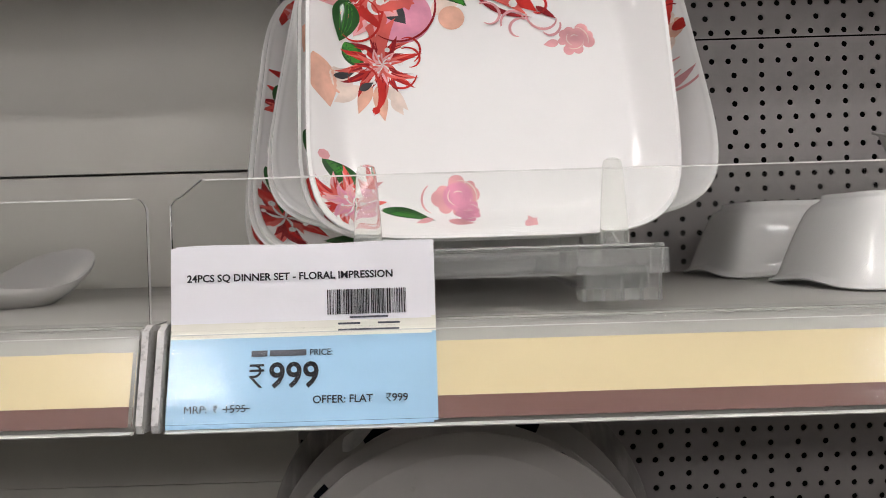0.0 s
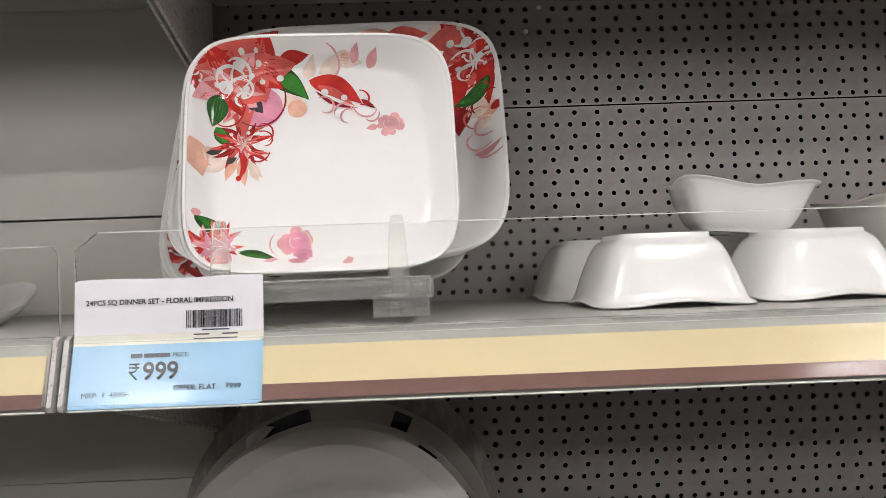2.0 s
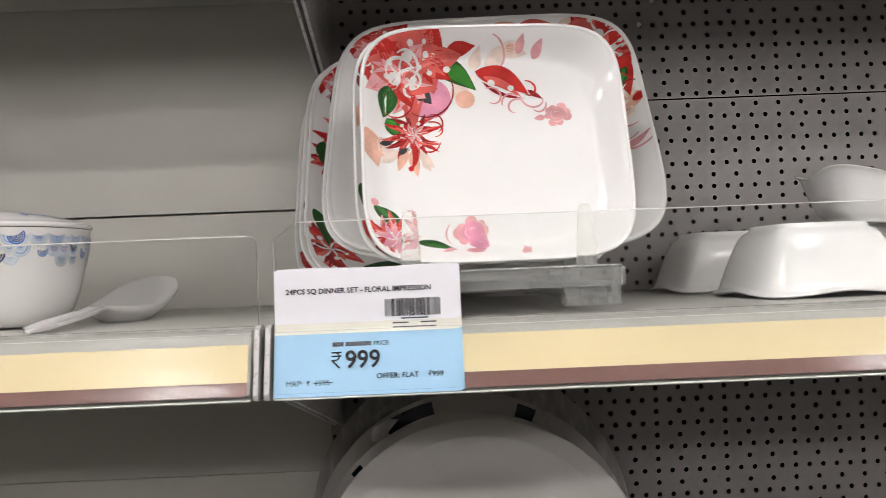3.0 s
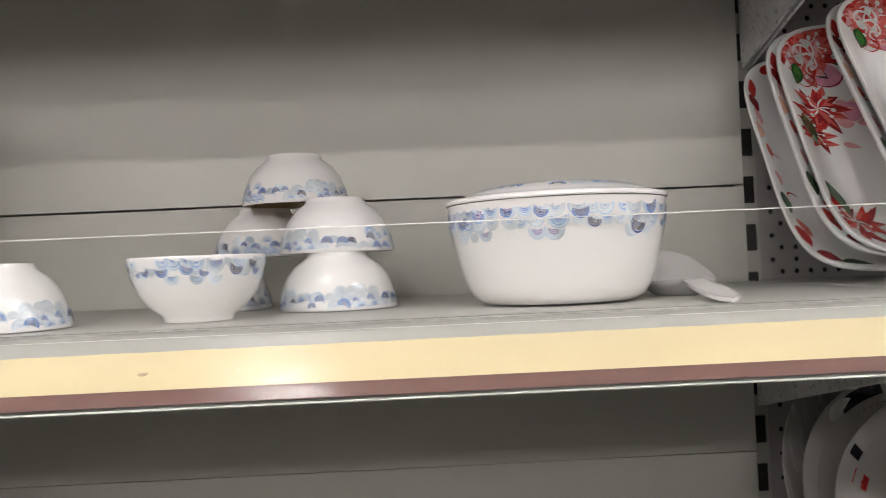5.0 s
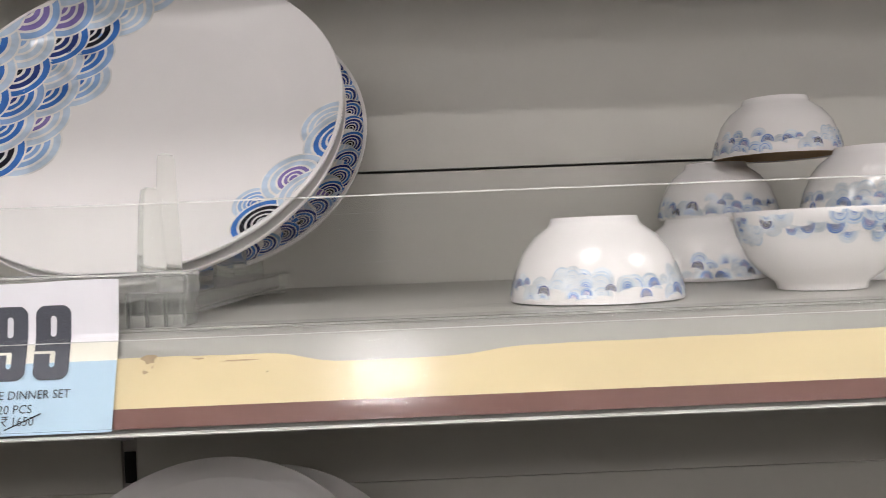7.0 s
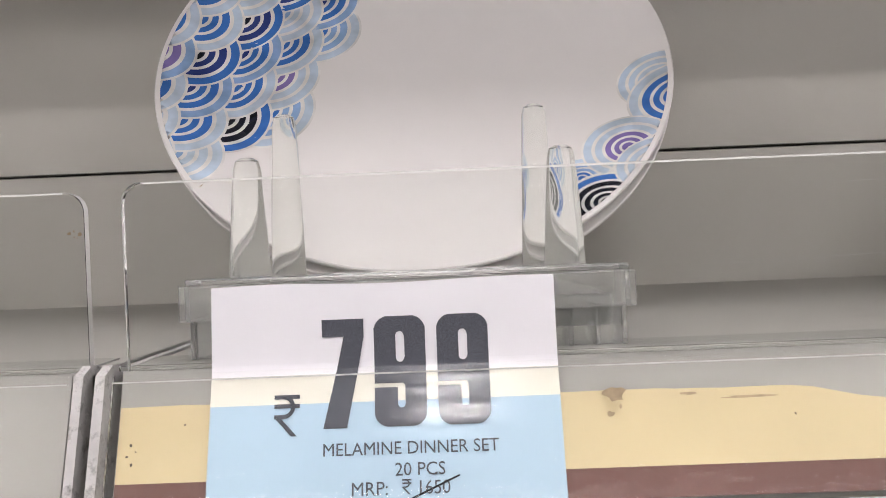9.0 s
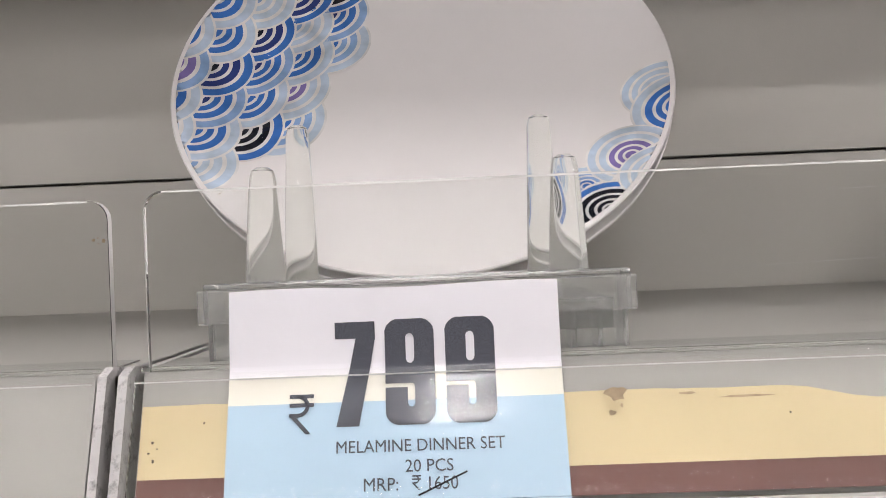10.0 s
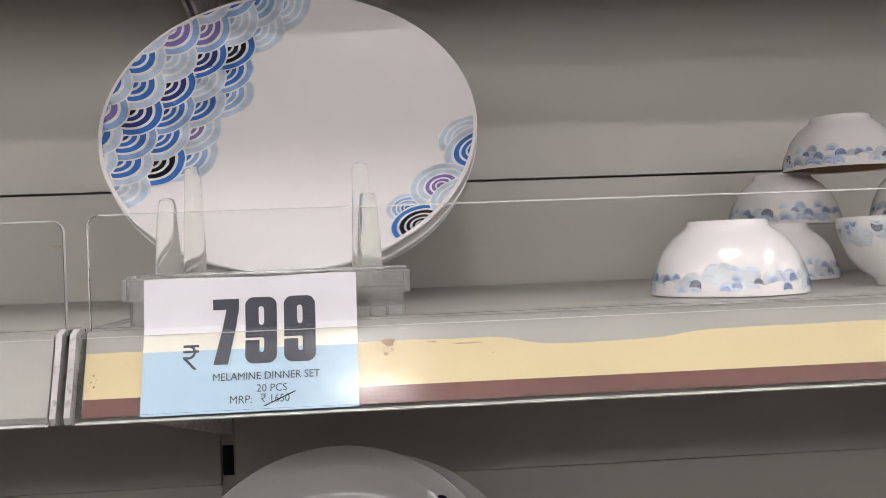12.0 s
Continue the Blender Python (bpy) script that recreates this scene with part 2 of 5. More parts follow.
# ---- printed decoration: flat shapes laid on a surface ----
class Print:
    """Shapes in the plane of a motif, laid on a surface by place(u, v, lift)."""

    def __init__(self, place):
        self.bm, self.place, self.lift = bmesh.new(), place, 0.00016

    def strip(self, left, right, mat, m=3):
        rows = []
        for (ua, va), (ub, vb) in zip(left, right):
            rows.append([self.bm.verts.new(self.place(ua + (ub - ua) * k / m, va + (vb - va) * k / m, self.lift)) for k in range(m + 1)])
        i = PRINTS.index(mat)
        for p, q in zip(rows, rows[1:]):
            for k in range(m):
                f = self.bm.faces.new((p[k], q[k], q[k + 1], p[k + 1]))
                f.material_index = i
                f.smooth = True

    def rise(self, d=0.000007):
        self.lift += d

    def ring(self, cu, cv, r0, r1, a0, a1, mat, n=14, m=1):
        t = [radians(a0 + (a1 - a0) * i / n) for i in range(n + 1)]
        self.strip([(cu + r0 * math.cos(a), cv + r0 * math.sin(a)) for a in t], [(cu + r1 * math.cos(a), cv + r1 * math.sin(a)) for a in t], mat, m)

    def dot(self, cu, cv, r, mat, n=14):
        self.ring(cu, cv, 0.0, r, 0, 360, mat, n, 7)

    def scale(self, cu, cv, r, turn, mats, n=14, spread=105, base=True):
        """One fan of nested arcs that opens towards turn degrees."""
        a0, a1 = turn - spread, turn + spread
        if base:
            self.ring(cu, cv, 0.0, r, a0, a1, GAP, n, 10)
            self.rise(0.000028)
        for (o, i), m in zip(((0.95, 0.78), (0.70, 0.55), (0.48, 0.36), (0.29, 0.19), (0.13, 0.0)), mats):
            self.ring(cu, cv, r * i, r * o, a0 + 4, a1 - 4, m, n, 2)
        self.rise(0.000008)

    def leaf(self, cu, cv, length, width, turn, mat, bend=0.0, n=18):
        t = radians(turn)
        left, right = [], []
        for i in range(n + 1):
            s = i / n
            w = width * math.sin(math.pi * min(1, s ** 0.75)) / 2 + 1e-5
            x, y = length * s, bend * length * math.sin(math.pi * s)
            for side, out in ((1, left), (-1, right)):
                out.append((cu + x * math.cos(t) - (y + side * w) * math.sin(t), cv + x * math.sin(t) + (y + side * w) * math.cos(t)))
        self.strip(left, right, mat, 7)

    def curl(self, cu, cv, r, a0, a1, shrink, width, mat, n=26):
        """A tapering spiral tendril."""
        left, right = [], []
        for i in range(n + 1):
            s = i / n
            a, q, w = radians(a0 + (a1 - a0) * s), r * (1 - shrink * s), width * (0.3 + 0.7 * math.sin(math.pi * min(1, s * 0.9 + 0.1))) / 2
            left.append((cu + (q - w) * math.cos(a), cv + (q - w) * math.sin(a)))
            right.append((cu + (q + w) * math.cos(a), cv + (q + w) * math.sin(a)))
        self.strip(left, right, mat)

    def flower(self, cu, cv, r, mats, petals=7, turn=0, dots=GAP, rnd=None, slim=0.5):
        """A layered bloom: broad petals with a darker vein, a second ring, pale stamens with dots."""
        rnd = rnd or random.Random(int(1000 * (cu + 3 * cv)))
        for k in range(petals):
            a = turn + 360 * k / petals + rnd.uniform(-9, 9)
            q, bend = r * rnd.uniform(0.78, 1.12), rnd.uniform(-0.14, 0.14)
            self.leaf(cu, cv, q, r * slim, a, mats[k % len(mats)], bend)
            self.rise(0.000004)
            self.leaf(cu, cv, q * 0.86, r * slim * 0.30, a + 3, mats[(k + 1) % len(mats)], bend)
            if slim < 0.3:
                self.leaf(cu, cv, q * 0.9, r * 0.035, a - 4, MAROON, bend)
            self.rise(0.000004)
        for k in range(petals):
            a = turn + 360 * (k + 0.5) / petals
            self.leaf(cu, cv, r * rnd.uniform(0.5, 0.68), r * slim * 0.55, a, mats[(k + 2) % len(mats)], 0.1)
            self.rise(0.000003)
        for k in range(6):
            a = radians(turn + 60 * k + rnd.uniform(-15, 15))
            q = r * rnd.uniform(0.34, 0.55)
            self.leaf(cu, cv, q, r * 0.06, math.degrees(a), dots, 0.14)
            self.dot(cu + q * math.cos(a), cv + q * math.sin(a), r * rnd.uniform(0.05, 0.085), dots, 8)
        self.rise()

    def rose(self, cu, cv, r, mat, turn=0):
        rnd = random.Random(int(1000 * (cu + 2 * cv)))
        for k in range(8):
            a, q = radians(turn + 45 * k + rnd.uniform(-14, 14)), r * rnd.uniform(0.48, 0.72)
            self.dot(cu + q * math.cos(a), cv + 0.85 * q * math.sin(a), r * rnd.uniform(0.20, 0.36), mat, 12)
            self.rise(0.000002)
        self.dot(cu, cv, r * 0.55, PINK if rnd.random() < 0.5 else mat, 14)
        self.rise()
        for k in range(4):
            self.curl(cu, cv, r * (0.22 + 0.16 * k), 40 + 100 * k, 150 + 100 * k, 0.12, r * 0.045, BLUSH, 10)
        self.rise()

    def done(self, name, parent, label):
        bmesh.ops.recalc_face_normals(self.bm, faces=self.bm.faces)
        ob = part(name, self.bm, PRINTS, parent, label)
        ob["kind"] = "stuff"
        return ob


# ---- the room ----
X0, X1, Y0, Y1, TOP = -6.0, 4.2, -13.0, 0.52, 2.86
tagged(part("floor", boxed(X0, X1, Y0, Y1, -0.1, 0.0), FLOOR), "dark grey tiled shop floor", "floor", kind="structure")
tagged(part("ceiling", boxed(X0, X1, Y0, Y1, TOP, TOP + 0.1), CEILING), "plain off-white shop ceiling", "ceiling", kind="structure")
for nm, b in (("wall_north", (X0, X1, Y1, Y1 + 0.1)), ("wall_south", (X0, X1, Y0 - 0.1, Y0)), ("wall_west", (X0 - 0.1, X0, Y0 - 0.1, Y1 + 0.1)), ("wall_east", (X1, X1 + 0.1, Y0 - 0.1, Y1 + 0.1))):
    tagged(part(nm, boxed(*b, -0.1, TOP + 0.1), WALL), "plain off-white painted wall", "wall", kind="structure")


# unseen board, added to keep low light of the far lamps off the shelves
tagged(part("aisle_blocker", boxed(X0, X1, -1.95, -1.80, 0.0, 1.80), BLOCKER), "unseen low board added to block light across the aisle", "wall", kind="structure")


def ceiling_light(x, y, w, d, drop, mat, label, group):
    """A shallow housing under the ceiling with a glowing diffuser that hangs a little below it."""
    t = thing("ceiling_light", pose(x, y, TOP), label, "lamp", group)
    part("housing", boxed(-w / 2 - 0.02, w / 2 + 0.02, -d / 2 - 0.02, d / 2 + 0.02, -0.03, 0.0, 0.006), METAL, t)
    part("diffuser", boxed(-w / 2, w / 2, -d / 2, d / 2, -0.031 - drop, -0.0305, 0.006), mat, t, "glowing white diffuser")
    return t


for x in (-3.95, -0.93, 2.05):
    ceiling_light(x, -2.80, 0.28, 0.12, 0.02, LIGHT_SPOT, "small bright white ceiling spotlight, switched on", "spot lamps of the shop")
for x in (-2.95, -1.0, 0.95, 2.9):
    ceiling_light(x, -0.85, 0.6, 0.6, 0.015, LIGHT_PANEL, "square white ceiling panel light, switched on", "panel lamps over the aisle")
for y in (-4.5, -6.1, -7.7, -9.3, -10.9):
    for x in (-4.5, -2.1, 0.3, 2.7):
        ceiling_light(x, y, 2.2, 0.60, 0.07, LIGHT_BATTEN, "long white ceiling panel light, switched on", "batten lamps of the shop")

# ---- the shelving: posts, back panels, shelves ----
YB = 0.400          # face of the back panels
BAYS = ((-2.0, -1.0), (-1.0, 0.0), (0.0, 1.0))
LEVELS = (1.743, 1.393, 1.043)


SLOT = mesh_of("slot", boxed(-0.0048, 0.0048, YB + 0.0015, YB + 0.0039, 0.0, 0.0277), DARK)


def post(x):
    t = thing("upright_post", pose(x, 0, 0), "grey painted steel upright post with black slots", "shelf post", "uprights of the shelving")
    part("column", boxed(-0.0145, 0.0145, YB + 0.004, YB + 0.05, 0.0, 2.2), POST, t)
    for k in range(14):
        o = new("slot", SLOT)
        o.parent = t
        o.matrix_basis = pose(0, 0, 1.1230 + 0.05 * k)
    return t


for x in (-2.005, -1.005, -0.0053, 1.0):
    post(x)


def panel(t, x0, x1, z0, z1):
    g = 0.0002 if z0 < 1.0 or abs(z0 - 1.2149) < 0.001 else 0.0010
    bm = boxed(x0, x1, YB, YB + 0.016, z0 + g, z1 - (0.0002 if abs(z1 - 1.2149) < 0.001 else 0.0010), 0.0008, 2)
    return part("panel", bm, PANEL, t)


for (a, b), seams in zip(BAYS[:2], ((0.38, 0.66, 0.938, 1.2149, 1.4916, 1.768, 2.1), (0.38, 0.66, 0.938, 1.2149, 1.4916, 1.768, 2.1))):
    t = thing("back_panel", pose(0, 0, 0), "plain greige painted metal back panels with a dark seam", "back panel", "back panels of the shelving", "structure")
    for z0, z1 in zip(seams, seams[1:]):
        panel(t, a + 0.0022, b - 0.0116, z0, z1)


def peg_panel(t, x0, x1, z0, z1):
    """A perforated sheet: rows 12.6 mm apart, by turns with holes every 24.6 and every 14.8 mm."""
    bm = bmesh.new()
    y, r, h, deep, row = YB, 0.0028, 0.01258, 0.0015, 0.0069
    k = 0
    zc = z1 - row
    bm.faces.new([bm.verts.new(v) for v in ((x0, y, zc + h / 2), (x1, y, zc + h / 2), (x1, y, z1 - 0.0006), (x0, y, z1 - 0.0006))])
    while zc - h / 2 > z0 - 0.004:
        p = 0.0246 if k % 2 == 0 else 0.01476
        za = max(zc - h / 2, z0 + 0.0002)
        zb = zc + h / 2
        first = 0.335 - p * int((0.335 - x0 - 0.012) / p)
        n = int((x1 - 0.004 - first) / p)
        for a, b in ((x0, first - p / 2), (first + (n - 0.5) * p, x1)):
            bm.faces.new([bm.verts.new((xx, y, zz)) for xx, zz in ((a, za), (b, za), (b, zb), (a, zb))])
        for i in range(n):
            cx = first + i * p
            xa, xb = cx - p / 2, cx + p / 2
            outer = [(xa, za), (cx, za), (xb, za), (xb, zc), (xb, zb), (cx, zb), (xa, zb), (xa, zc)]
            angles = [225, 270, 315, 0, 45, 90, 135, 180]
            o = [bm.verts.new((xx, y, zz)) for xx, zz in outer]
            f = [bm.verts.new((cx + r * math.cos(radians(q)), y, zc + r * math.sin(radians(q)))) for q in angles]
            g = [bm.verts.new((cx + r * math.cos(radians(q)), y + deep, zc + r * math.sin(radians(q)))) for q in angles]
            for j in range(8):
                m = (j + 1) % 8
                bm.faces.new((o[j], o[m], f[m], f[j]))
                bm.faces.new((f[j], f[m], g[m], g[j]))
        zc -= h
        k += 1
    bm.faces.new([bm.verts.new(v) for v in ((x0, y, z1 - 0.0006), (x1, y, z1 - 0.0006), (x1, y + 0.012, z1 - 0.0006), (x0, y + 0.012, z1 - 0.0006))])
    return part("perforated_panel", bm, PEG, t)


t = thing("pegboard", pose(0, 0, 0), "grey perforated metal back panel with rows of round holes", "pegboard", kind="structure")
PEGS = (1.0419, 1.3187, 1.5955, 1.8723)
for z0, z1 in zip(PEGS, PEGS[1:]):
    peg_panel(t, 0.002, 0.985, z0 + 0.0006, z1)
part("lower_panel", boxed(0.004, 0.985, YB, YB + 0.016, 0.38, 1.0419), PANEL, t)
# an added dark sheet takes the place of the unlit hollow
part("shade_sheet", boxed(0.004, 0.985, YB + 0.03, YB + 0.034, 1.0, 1.9), DARK, t, "dark sheet added for the unlit hollow behind the holes")
# white discs put into two holes that show something bright behind the board
part("bright_hole_disc", lathe([(0, -0.0012), (0.0022, -0.0010), (0.0027, 0.0), (0.0027, 0.004), (0, 0.004)], 10), MELAMINE, t, "small white disc standing in for brightness behind a hole", m=pose(0.3350 + 0.01476, YB, 1.5955 + 0.0069 + 0.01258 * 8, -90))
part("bright_hole_disc", lathe([(0, -0.0012), (0.0022, -0.0010), (0.0027, 0.0), (0.0027, 0.004), (0, 0.004)], 10), MELAMINE, t, "small white disc standing in for brightness behind a hole", m=pose(0.3350, YB, 1.5955 + 0.0069 + 0.01258 * 6, -90))

LIPS = ((0.000, 1.350), (-0.0012, 1.3535), (0.0006, 1.3590), (0.0039, 1.3690), (0.0072, 1.3790), (0.0101, 1.3880), (0.0112, 1.3912))


def lip_y(z):
    """How far back the front of the price rail lies at the height z of the middle shelf."""
    for (ya, za), (yb, zb) in zip(LIPS[1:], LIPS[2:]):
        if z <= zb:
            return ya + (yb - ya) * (z - za) / (zb - za)
    return LIPS[-1][0] + (z - LIPS[-1][1]) * 0.28


def shelf(a, b, top):
    t = thing("shelf", pose(0, 0, top - 1.393), "grey painted metal shelf with a sloping front lip", "shelf", "shelves of the unit")
    part("board", boxed(a + 0.004, b - 0.006, 0.0150, YB - 0.003, 1.363, 1.3915, 0.001), SHELF, t)
    prof = [(min(y + 0.0040, 0.0148), z) for y, z in LIPS] + [(0.0149, 1.3915), (0.0149, 1.352)]
    part("front_lip", extrude_profile(prof, a + 0.004, b - 0.0115), LIP, t, "painted front lip")
    part("front_flange", boxed(a + 0.004, b - 0.010, 0.0186, 0.0470, 1.3916, 1.3922, 0.0002), LIP, t, "lighter folded front edge")
    for x, w in ((a - 0.0024, 0.0030), (b - 0.0088, 0.0028)):
        prof = [(y - 0.001, z) for y, z in LIPS] + [(0.016, 1.3935), (0.030, 1.3912), (YB - 0.002, 1.3912), (YB - 0.002, 1.262), (0.33, 1.279), (0.05, 1.346)]
        part("bracket", extrude_profile([(y, z) for y, z in prof], x, x + w), CHIPPED, t, "white side bracket with chipped paint")
    return t


for a, b in BAYS:
    for z in LEVELS:
        shelf(a, b, z)


def price_rail(a, b, pieces):
    """The clear plastic channel on a shelf's front and the paper strips in it."""
    t = thing("price_rail", pose(0, 0, 0), "clear plastic price rail holding a cream and brown paper strip", "price rail", "price rails")
    front = [(y - 0.0016, z) for y, z in LIPS]
    part("cover", extrude_profile([(y - 0.0006, z) for y, z in front[1:]] + [(y, z) for y, z in reversed(front[1:])], a, b), CLEAR_EDGE, t, "glossy clear cover").visible_shadow = False
    part("lower_bead", extrude_profile([(-0.0040, 1.3499), (-0.0044, 1.3504), (-0.0040, 1.3509), (-0.0005, 1.3509), (-0.0005, 1.3499)], a, b), EDGE, t, "pale clear lower bead")
    # thin whitish ridge added to draw a highlight line along the cover
    part("highlight_ridge", boxed(a, b, lip_y(1.3892) - 0.0028, lip_y(1.3892) - 0.0023, 1.3890, 1.3894), EDGE, t, "fine pale ridge put in for a highlight")
    part("upper_bead", extrude_profile([(0.0136, 1.3918), (0.0134, 1.3926), (0.0138, 1.3934), (0.0151, 1.3930), (0.0151, 1.3918)], a, b), CLEAR_EDGE, t, "clear upper bead")
    for name, x0, x1, z0, top, mat in pieces:
        n = 150
        bm = bmesh.new()
        cols = []
        for i in range(n + 1):
            x = x0 + (x1 - x0) * i / n
            zt = top(x) if callable(top) else top
            col = []
            for k in range(7):
                z = z0 + (zt - z0) * k / 6
                col.append(bm.verts.new((x, lip_y(z) + 0.0020, z)))
            cols.append(col)
        for p, q in zip(cols, cols[1:]):
            for k in range(6):
                bm.faces.new((p[k], q[k], q[k + 1], p[k + 1]))
        part(name, bm, mat, t)
    return t


TORN = ((-1.0, 1.3815), (-0.865, 1.3815), (-0.799, 1.3810), (-0.789, 1.3799), (-0.777, 1.3772), (-0.758, 1.3763), (-0.714, 1.3773), (-0.692, 1.3802), (-0.548, 1.3813), (0.0, 1.3825))


def torn_top(x):
    for (xa, za), (xb, zb) in zip(TORN, TORN[1:]):
        if x <= xb:
            return za + (zb - za) * (x - xa) / (xb - xa) + 0.00012 * math.sin(140 * x) + 0.00008 * math.sin(410 * x)
    return TORN[-1][1]


price_rail(-1.985, -1.0098, [("cream_strip", -1.98, -1.040, 1.3606, 1.380, CREAM), ("brown_strip", -1.98, -1.040, 1.3525, 1.3606, BROWN)])
price_rail(-0.9966, -0.0100, [("cream_strip", -0.995, -0.013, 1.3606, torn_top, CREAM), ("brown_strip", -0.995, -0.013, 1.3525, 1.3606, BROWN)])
price_rail(0.0038, 0.985, [("cream_strip", 0.005, 0.983, 1.3614, 1.3835, CREAM), ("brown_strip", 0.005, 0.983, 1.3525, 1.3614, BROWN)])


def patch(x, z, w, h, mat, seed, label):
    """An irregular flake lying on the price rail."""
    rnd = random.Random(seed)
    bm = bmesh.new()
    vs = []
    for k in range(14):
        q = 2 * math.pi * k / 14
        r = rnd.uniform(0.55, 1.0)
        zz = z + h * r * math.sin(q)
        vs.append(bm.verts.new((x + w * r * math.cos(q), lip_y(zz) - 0.0027, zz)))
    bm.faces.new(vs)
    return tagged(part("torn_flake", bm, mat), label, "torn paper", "scraps on the price rail")


GUM = shader("dried_glue", (0.40, 0.31, 0.20), 0.7, vary=0.2, scale=400)
SPECK = shader("dark_dirt", (0.10, 0.08, 0.06), 0.8, vary=0.2, scale=400)
for x, z, w, h, mat, seed in ((-0.8505, 1.3812, 0.0042, 0.0024, GUM, 1), (-0.8520, 1.3758, 0.0013, 0.0010, GUM, 2), (-0.8490, 1.3778, 0.0006, 0.0008, GUM, 3), (-0.8290, 1.3806, 0.0032, 0.0006, GUM, 4),
                              (-0.8120, 1.3792, 0.0100, 0.0004, GUM, 5), (-0.9895, 1.3720, 0.0005, 0.0006, SPECK, 6), (-0.9905, 1.3690, 0.0006, 0.0004, SPECK, 7), (-0.9890, 1.3668, 0.0005, 0.0007, SPECK, 8),
                              (-0.9880, 1.3702, 0.0004, 0.0003, SPECK, 9), (-0.8000, 1.3742, 0.0004, 0.0004, SPECK, 10), (-0.9742, 1.3770, 0.0004, 0.0004, SPECK, 11), (-0.5080, 1.3700, 0.0036, 0.0014, GUM, 12)):
    patch(x, z, w, h, mat, seed, "small brown scrap of torn paper on the price rail" if mat is GUM else "dark speck of dirt on the price rail")


def riser(a, b, z1, cut=0.0, glints=()):
    """The clear fence on a shelf's front edge, its upper corners rounded or snapped."""
    r = 0.006
    pts = [(a, 1.3915), (b, 1.3915), (b, z1 - r)]
    pts += [(b - r + r * math.cos(radians(q)), z1 - r + r * math.sin(radians(q))) for q in (15, 35, 55, 75, 90)]
    if cut:
        pts += [(a + cut, z1), (a + cut * 0.75, z1 - 0.0025), (a + cut * 0.35, z1 - 0.007), (a + 0.002, z1 - 0.0085), (a, z1 - 0.011)]
    else:
        pts += [(a + r - r * math.sin(radians(q)), z1 - r + r * math.cos(radians(q))) for q in (0, 15, 35, 55, 75)] + [(a, z1 - r)]
    t = thing("shelf_riser", pose(0, 0, 0), "clear acrylic fence along the shelf's front edge", "shelf guard", "clear shelf fences")
    part("pane", slab_outline(pts, 0.0155, 0.0180), CLEAR, t).visible_shadow = False
    bm = bmesh.new()
    mid = Vector(((a + b) / 2, 0, 1.42))
    ring = []
    for x, z in pts[1:] + pts[:1]:
        q = Vector((x, 0, z)) + Vector((0.0003 if x > mid.x else -0.0003, 0, 0.0003))
        ring.append((bm.verts.new((q.x, 0.0153, q.z)), bm.verts.new((q.x, 0.0182, q.z))))
    for p, q in zip(ring, ring[1:]):
        bm.faces.new((p[0], q[0], q[1], p[1]))
    part("edge", bm, EDGE, t, "pale polished edge").visible_shadow = False
    # an extra pale strip paints the bright line where the edge catches light
    part("top_edge_glint", boxed(a + max(cut, r), b - r, 0.0148, 0.0152, z1 - 0.0004, z1 + 0.0002), EDGE, t, "pale strip painting the light caught along the top edge").visible_shadow = False
    # thin pale strips drawn in place of reflections on the pane
    for x0, za, x1, zb in glints:
        part("glint", slab_outline([(x0, za), (x1, zb), (x1, zb + 0.00012), (x0, za + 0.00012)], 0.0151, 0.0153), EDGE, t, "fine pale line painted for a reflection")
    return t


riser(-1.985, -1.0064, 1.4460)
riser(-0.9945, -0.0075, 1.4482, 0.0, ((-0.7870, 1.4398, -0.7480, 1.4405), (-0.8150, 1.4170, -0.7240, 1.4195), (-0.7720, 1.4335, -0.7420, 1.4318)))
riser(0.0032, 0.985, 1.4555, 0.014)


def smudge(x, z, r, seed):
    rnd = random.Random(seed)
    bm = bmesh.new()
    for k in range(9):
        cx, cz, q = x + rnd.gauss(0, r), z + rnd.gauss(0, r * 0.6), r * rnd.uniform(0.12, 0.42)
        bm.faces.new([bm.verts.new((cx + q * rnd.uniform(0.6, 1.2) * math.cos(2 * math.pi * i / 7), 0.0152, cz + q * rnd.uniform(0.6, 1.2) * math.sin(2 * math.pi * i / 7))) for i in range(7)])
    return tagged(part("smudge", bm, GUM), "small brown smudge of dried glue on the clear fence", "dirt mark", "scraps on the price rail")


smudge(-1.0095, 1.4340, 0.0016, 4)
smudge(-0.9700, 1.4465, 0.0005, 6)

# ---- price cards ----
def lettering(text, size, x, z, mat, parent, name="lettering", align="LEFT", squeeze=1.0, bold=0.0, shear=0.0):
    c = bpy.data.curves.new("lettering", "FONT")
    c.body, c.size, c.align_x, c.offset, c.shear, c.resolution_u = text, size, align, bold, shear, 3
    tmp = bpy.data.objects.new("lettering", c)
    scene.collection.objects.link(tmp)
    dg = bpy.context.evaluated_depsgraph_get()
    me = bpy.data.meshes.new_from_object(tmp.evaluated_get(dg))
    bpy.data.objects.remove(tmp)
    me.name = name
    me.materials.clear()
    me.materials.append(mat)
    ob = new(name, me)
    ob.parent = parent
    ob.matrix_basis = pose(x, -0.0004 + bow(z), z, 90 + (12.4 if z > 0.041 else 0)) @ Matrix.Diagonal((squeeze, 1, 1, 1))
    return ob


def bars(rects, mat, parent, name):
    bm = bmesh.new()
    for x, z, w, h in rects:
        bm.faces.new([bm.verts.new((xx, -0.00035 + bow(zz), zz)) for xx, zz in ((x, z), (x + w, z), (x + w, z + h), (x, z + h))])
    return part(name, bm, mat, parent)


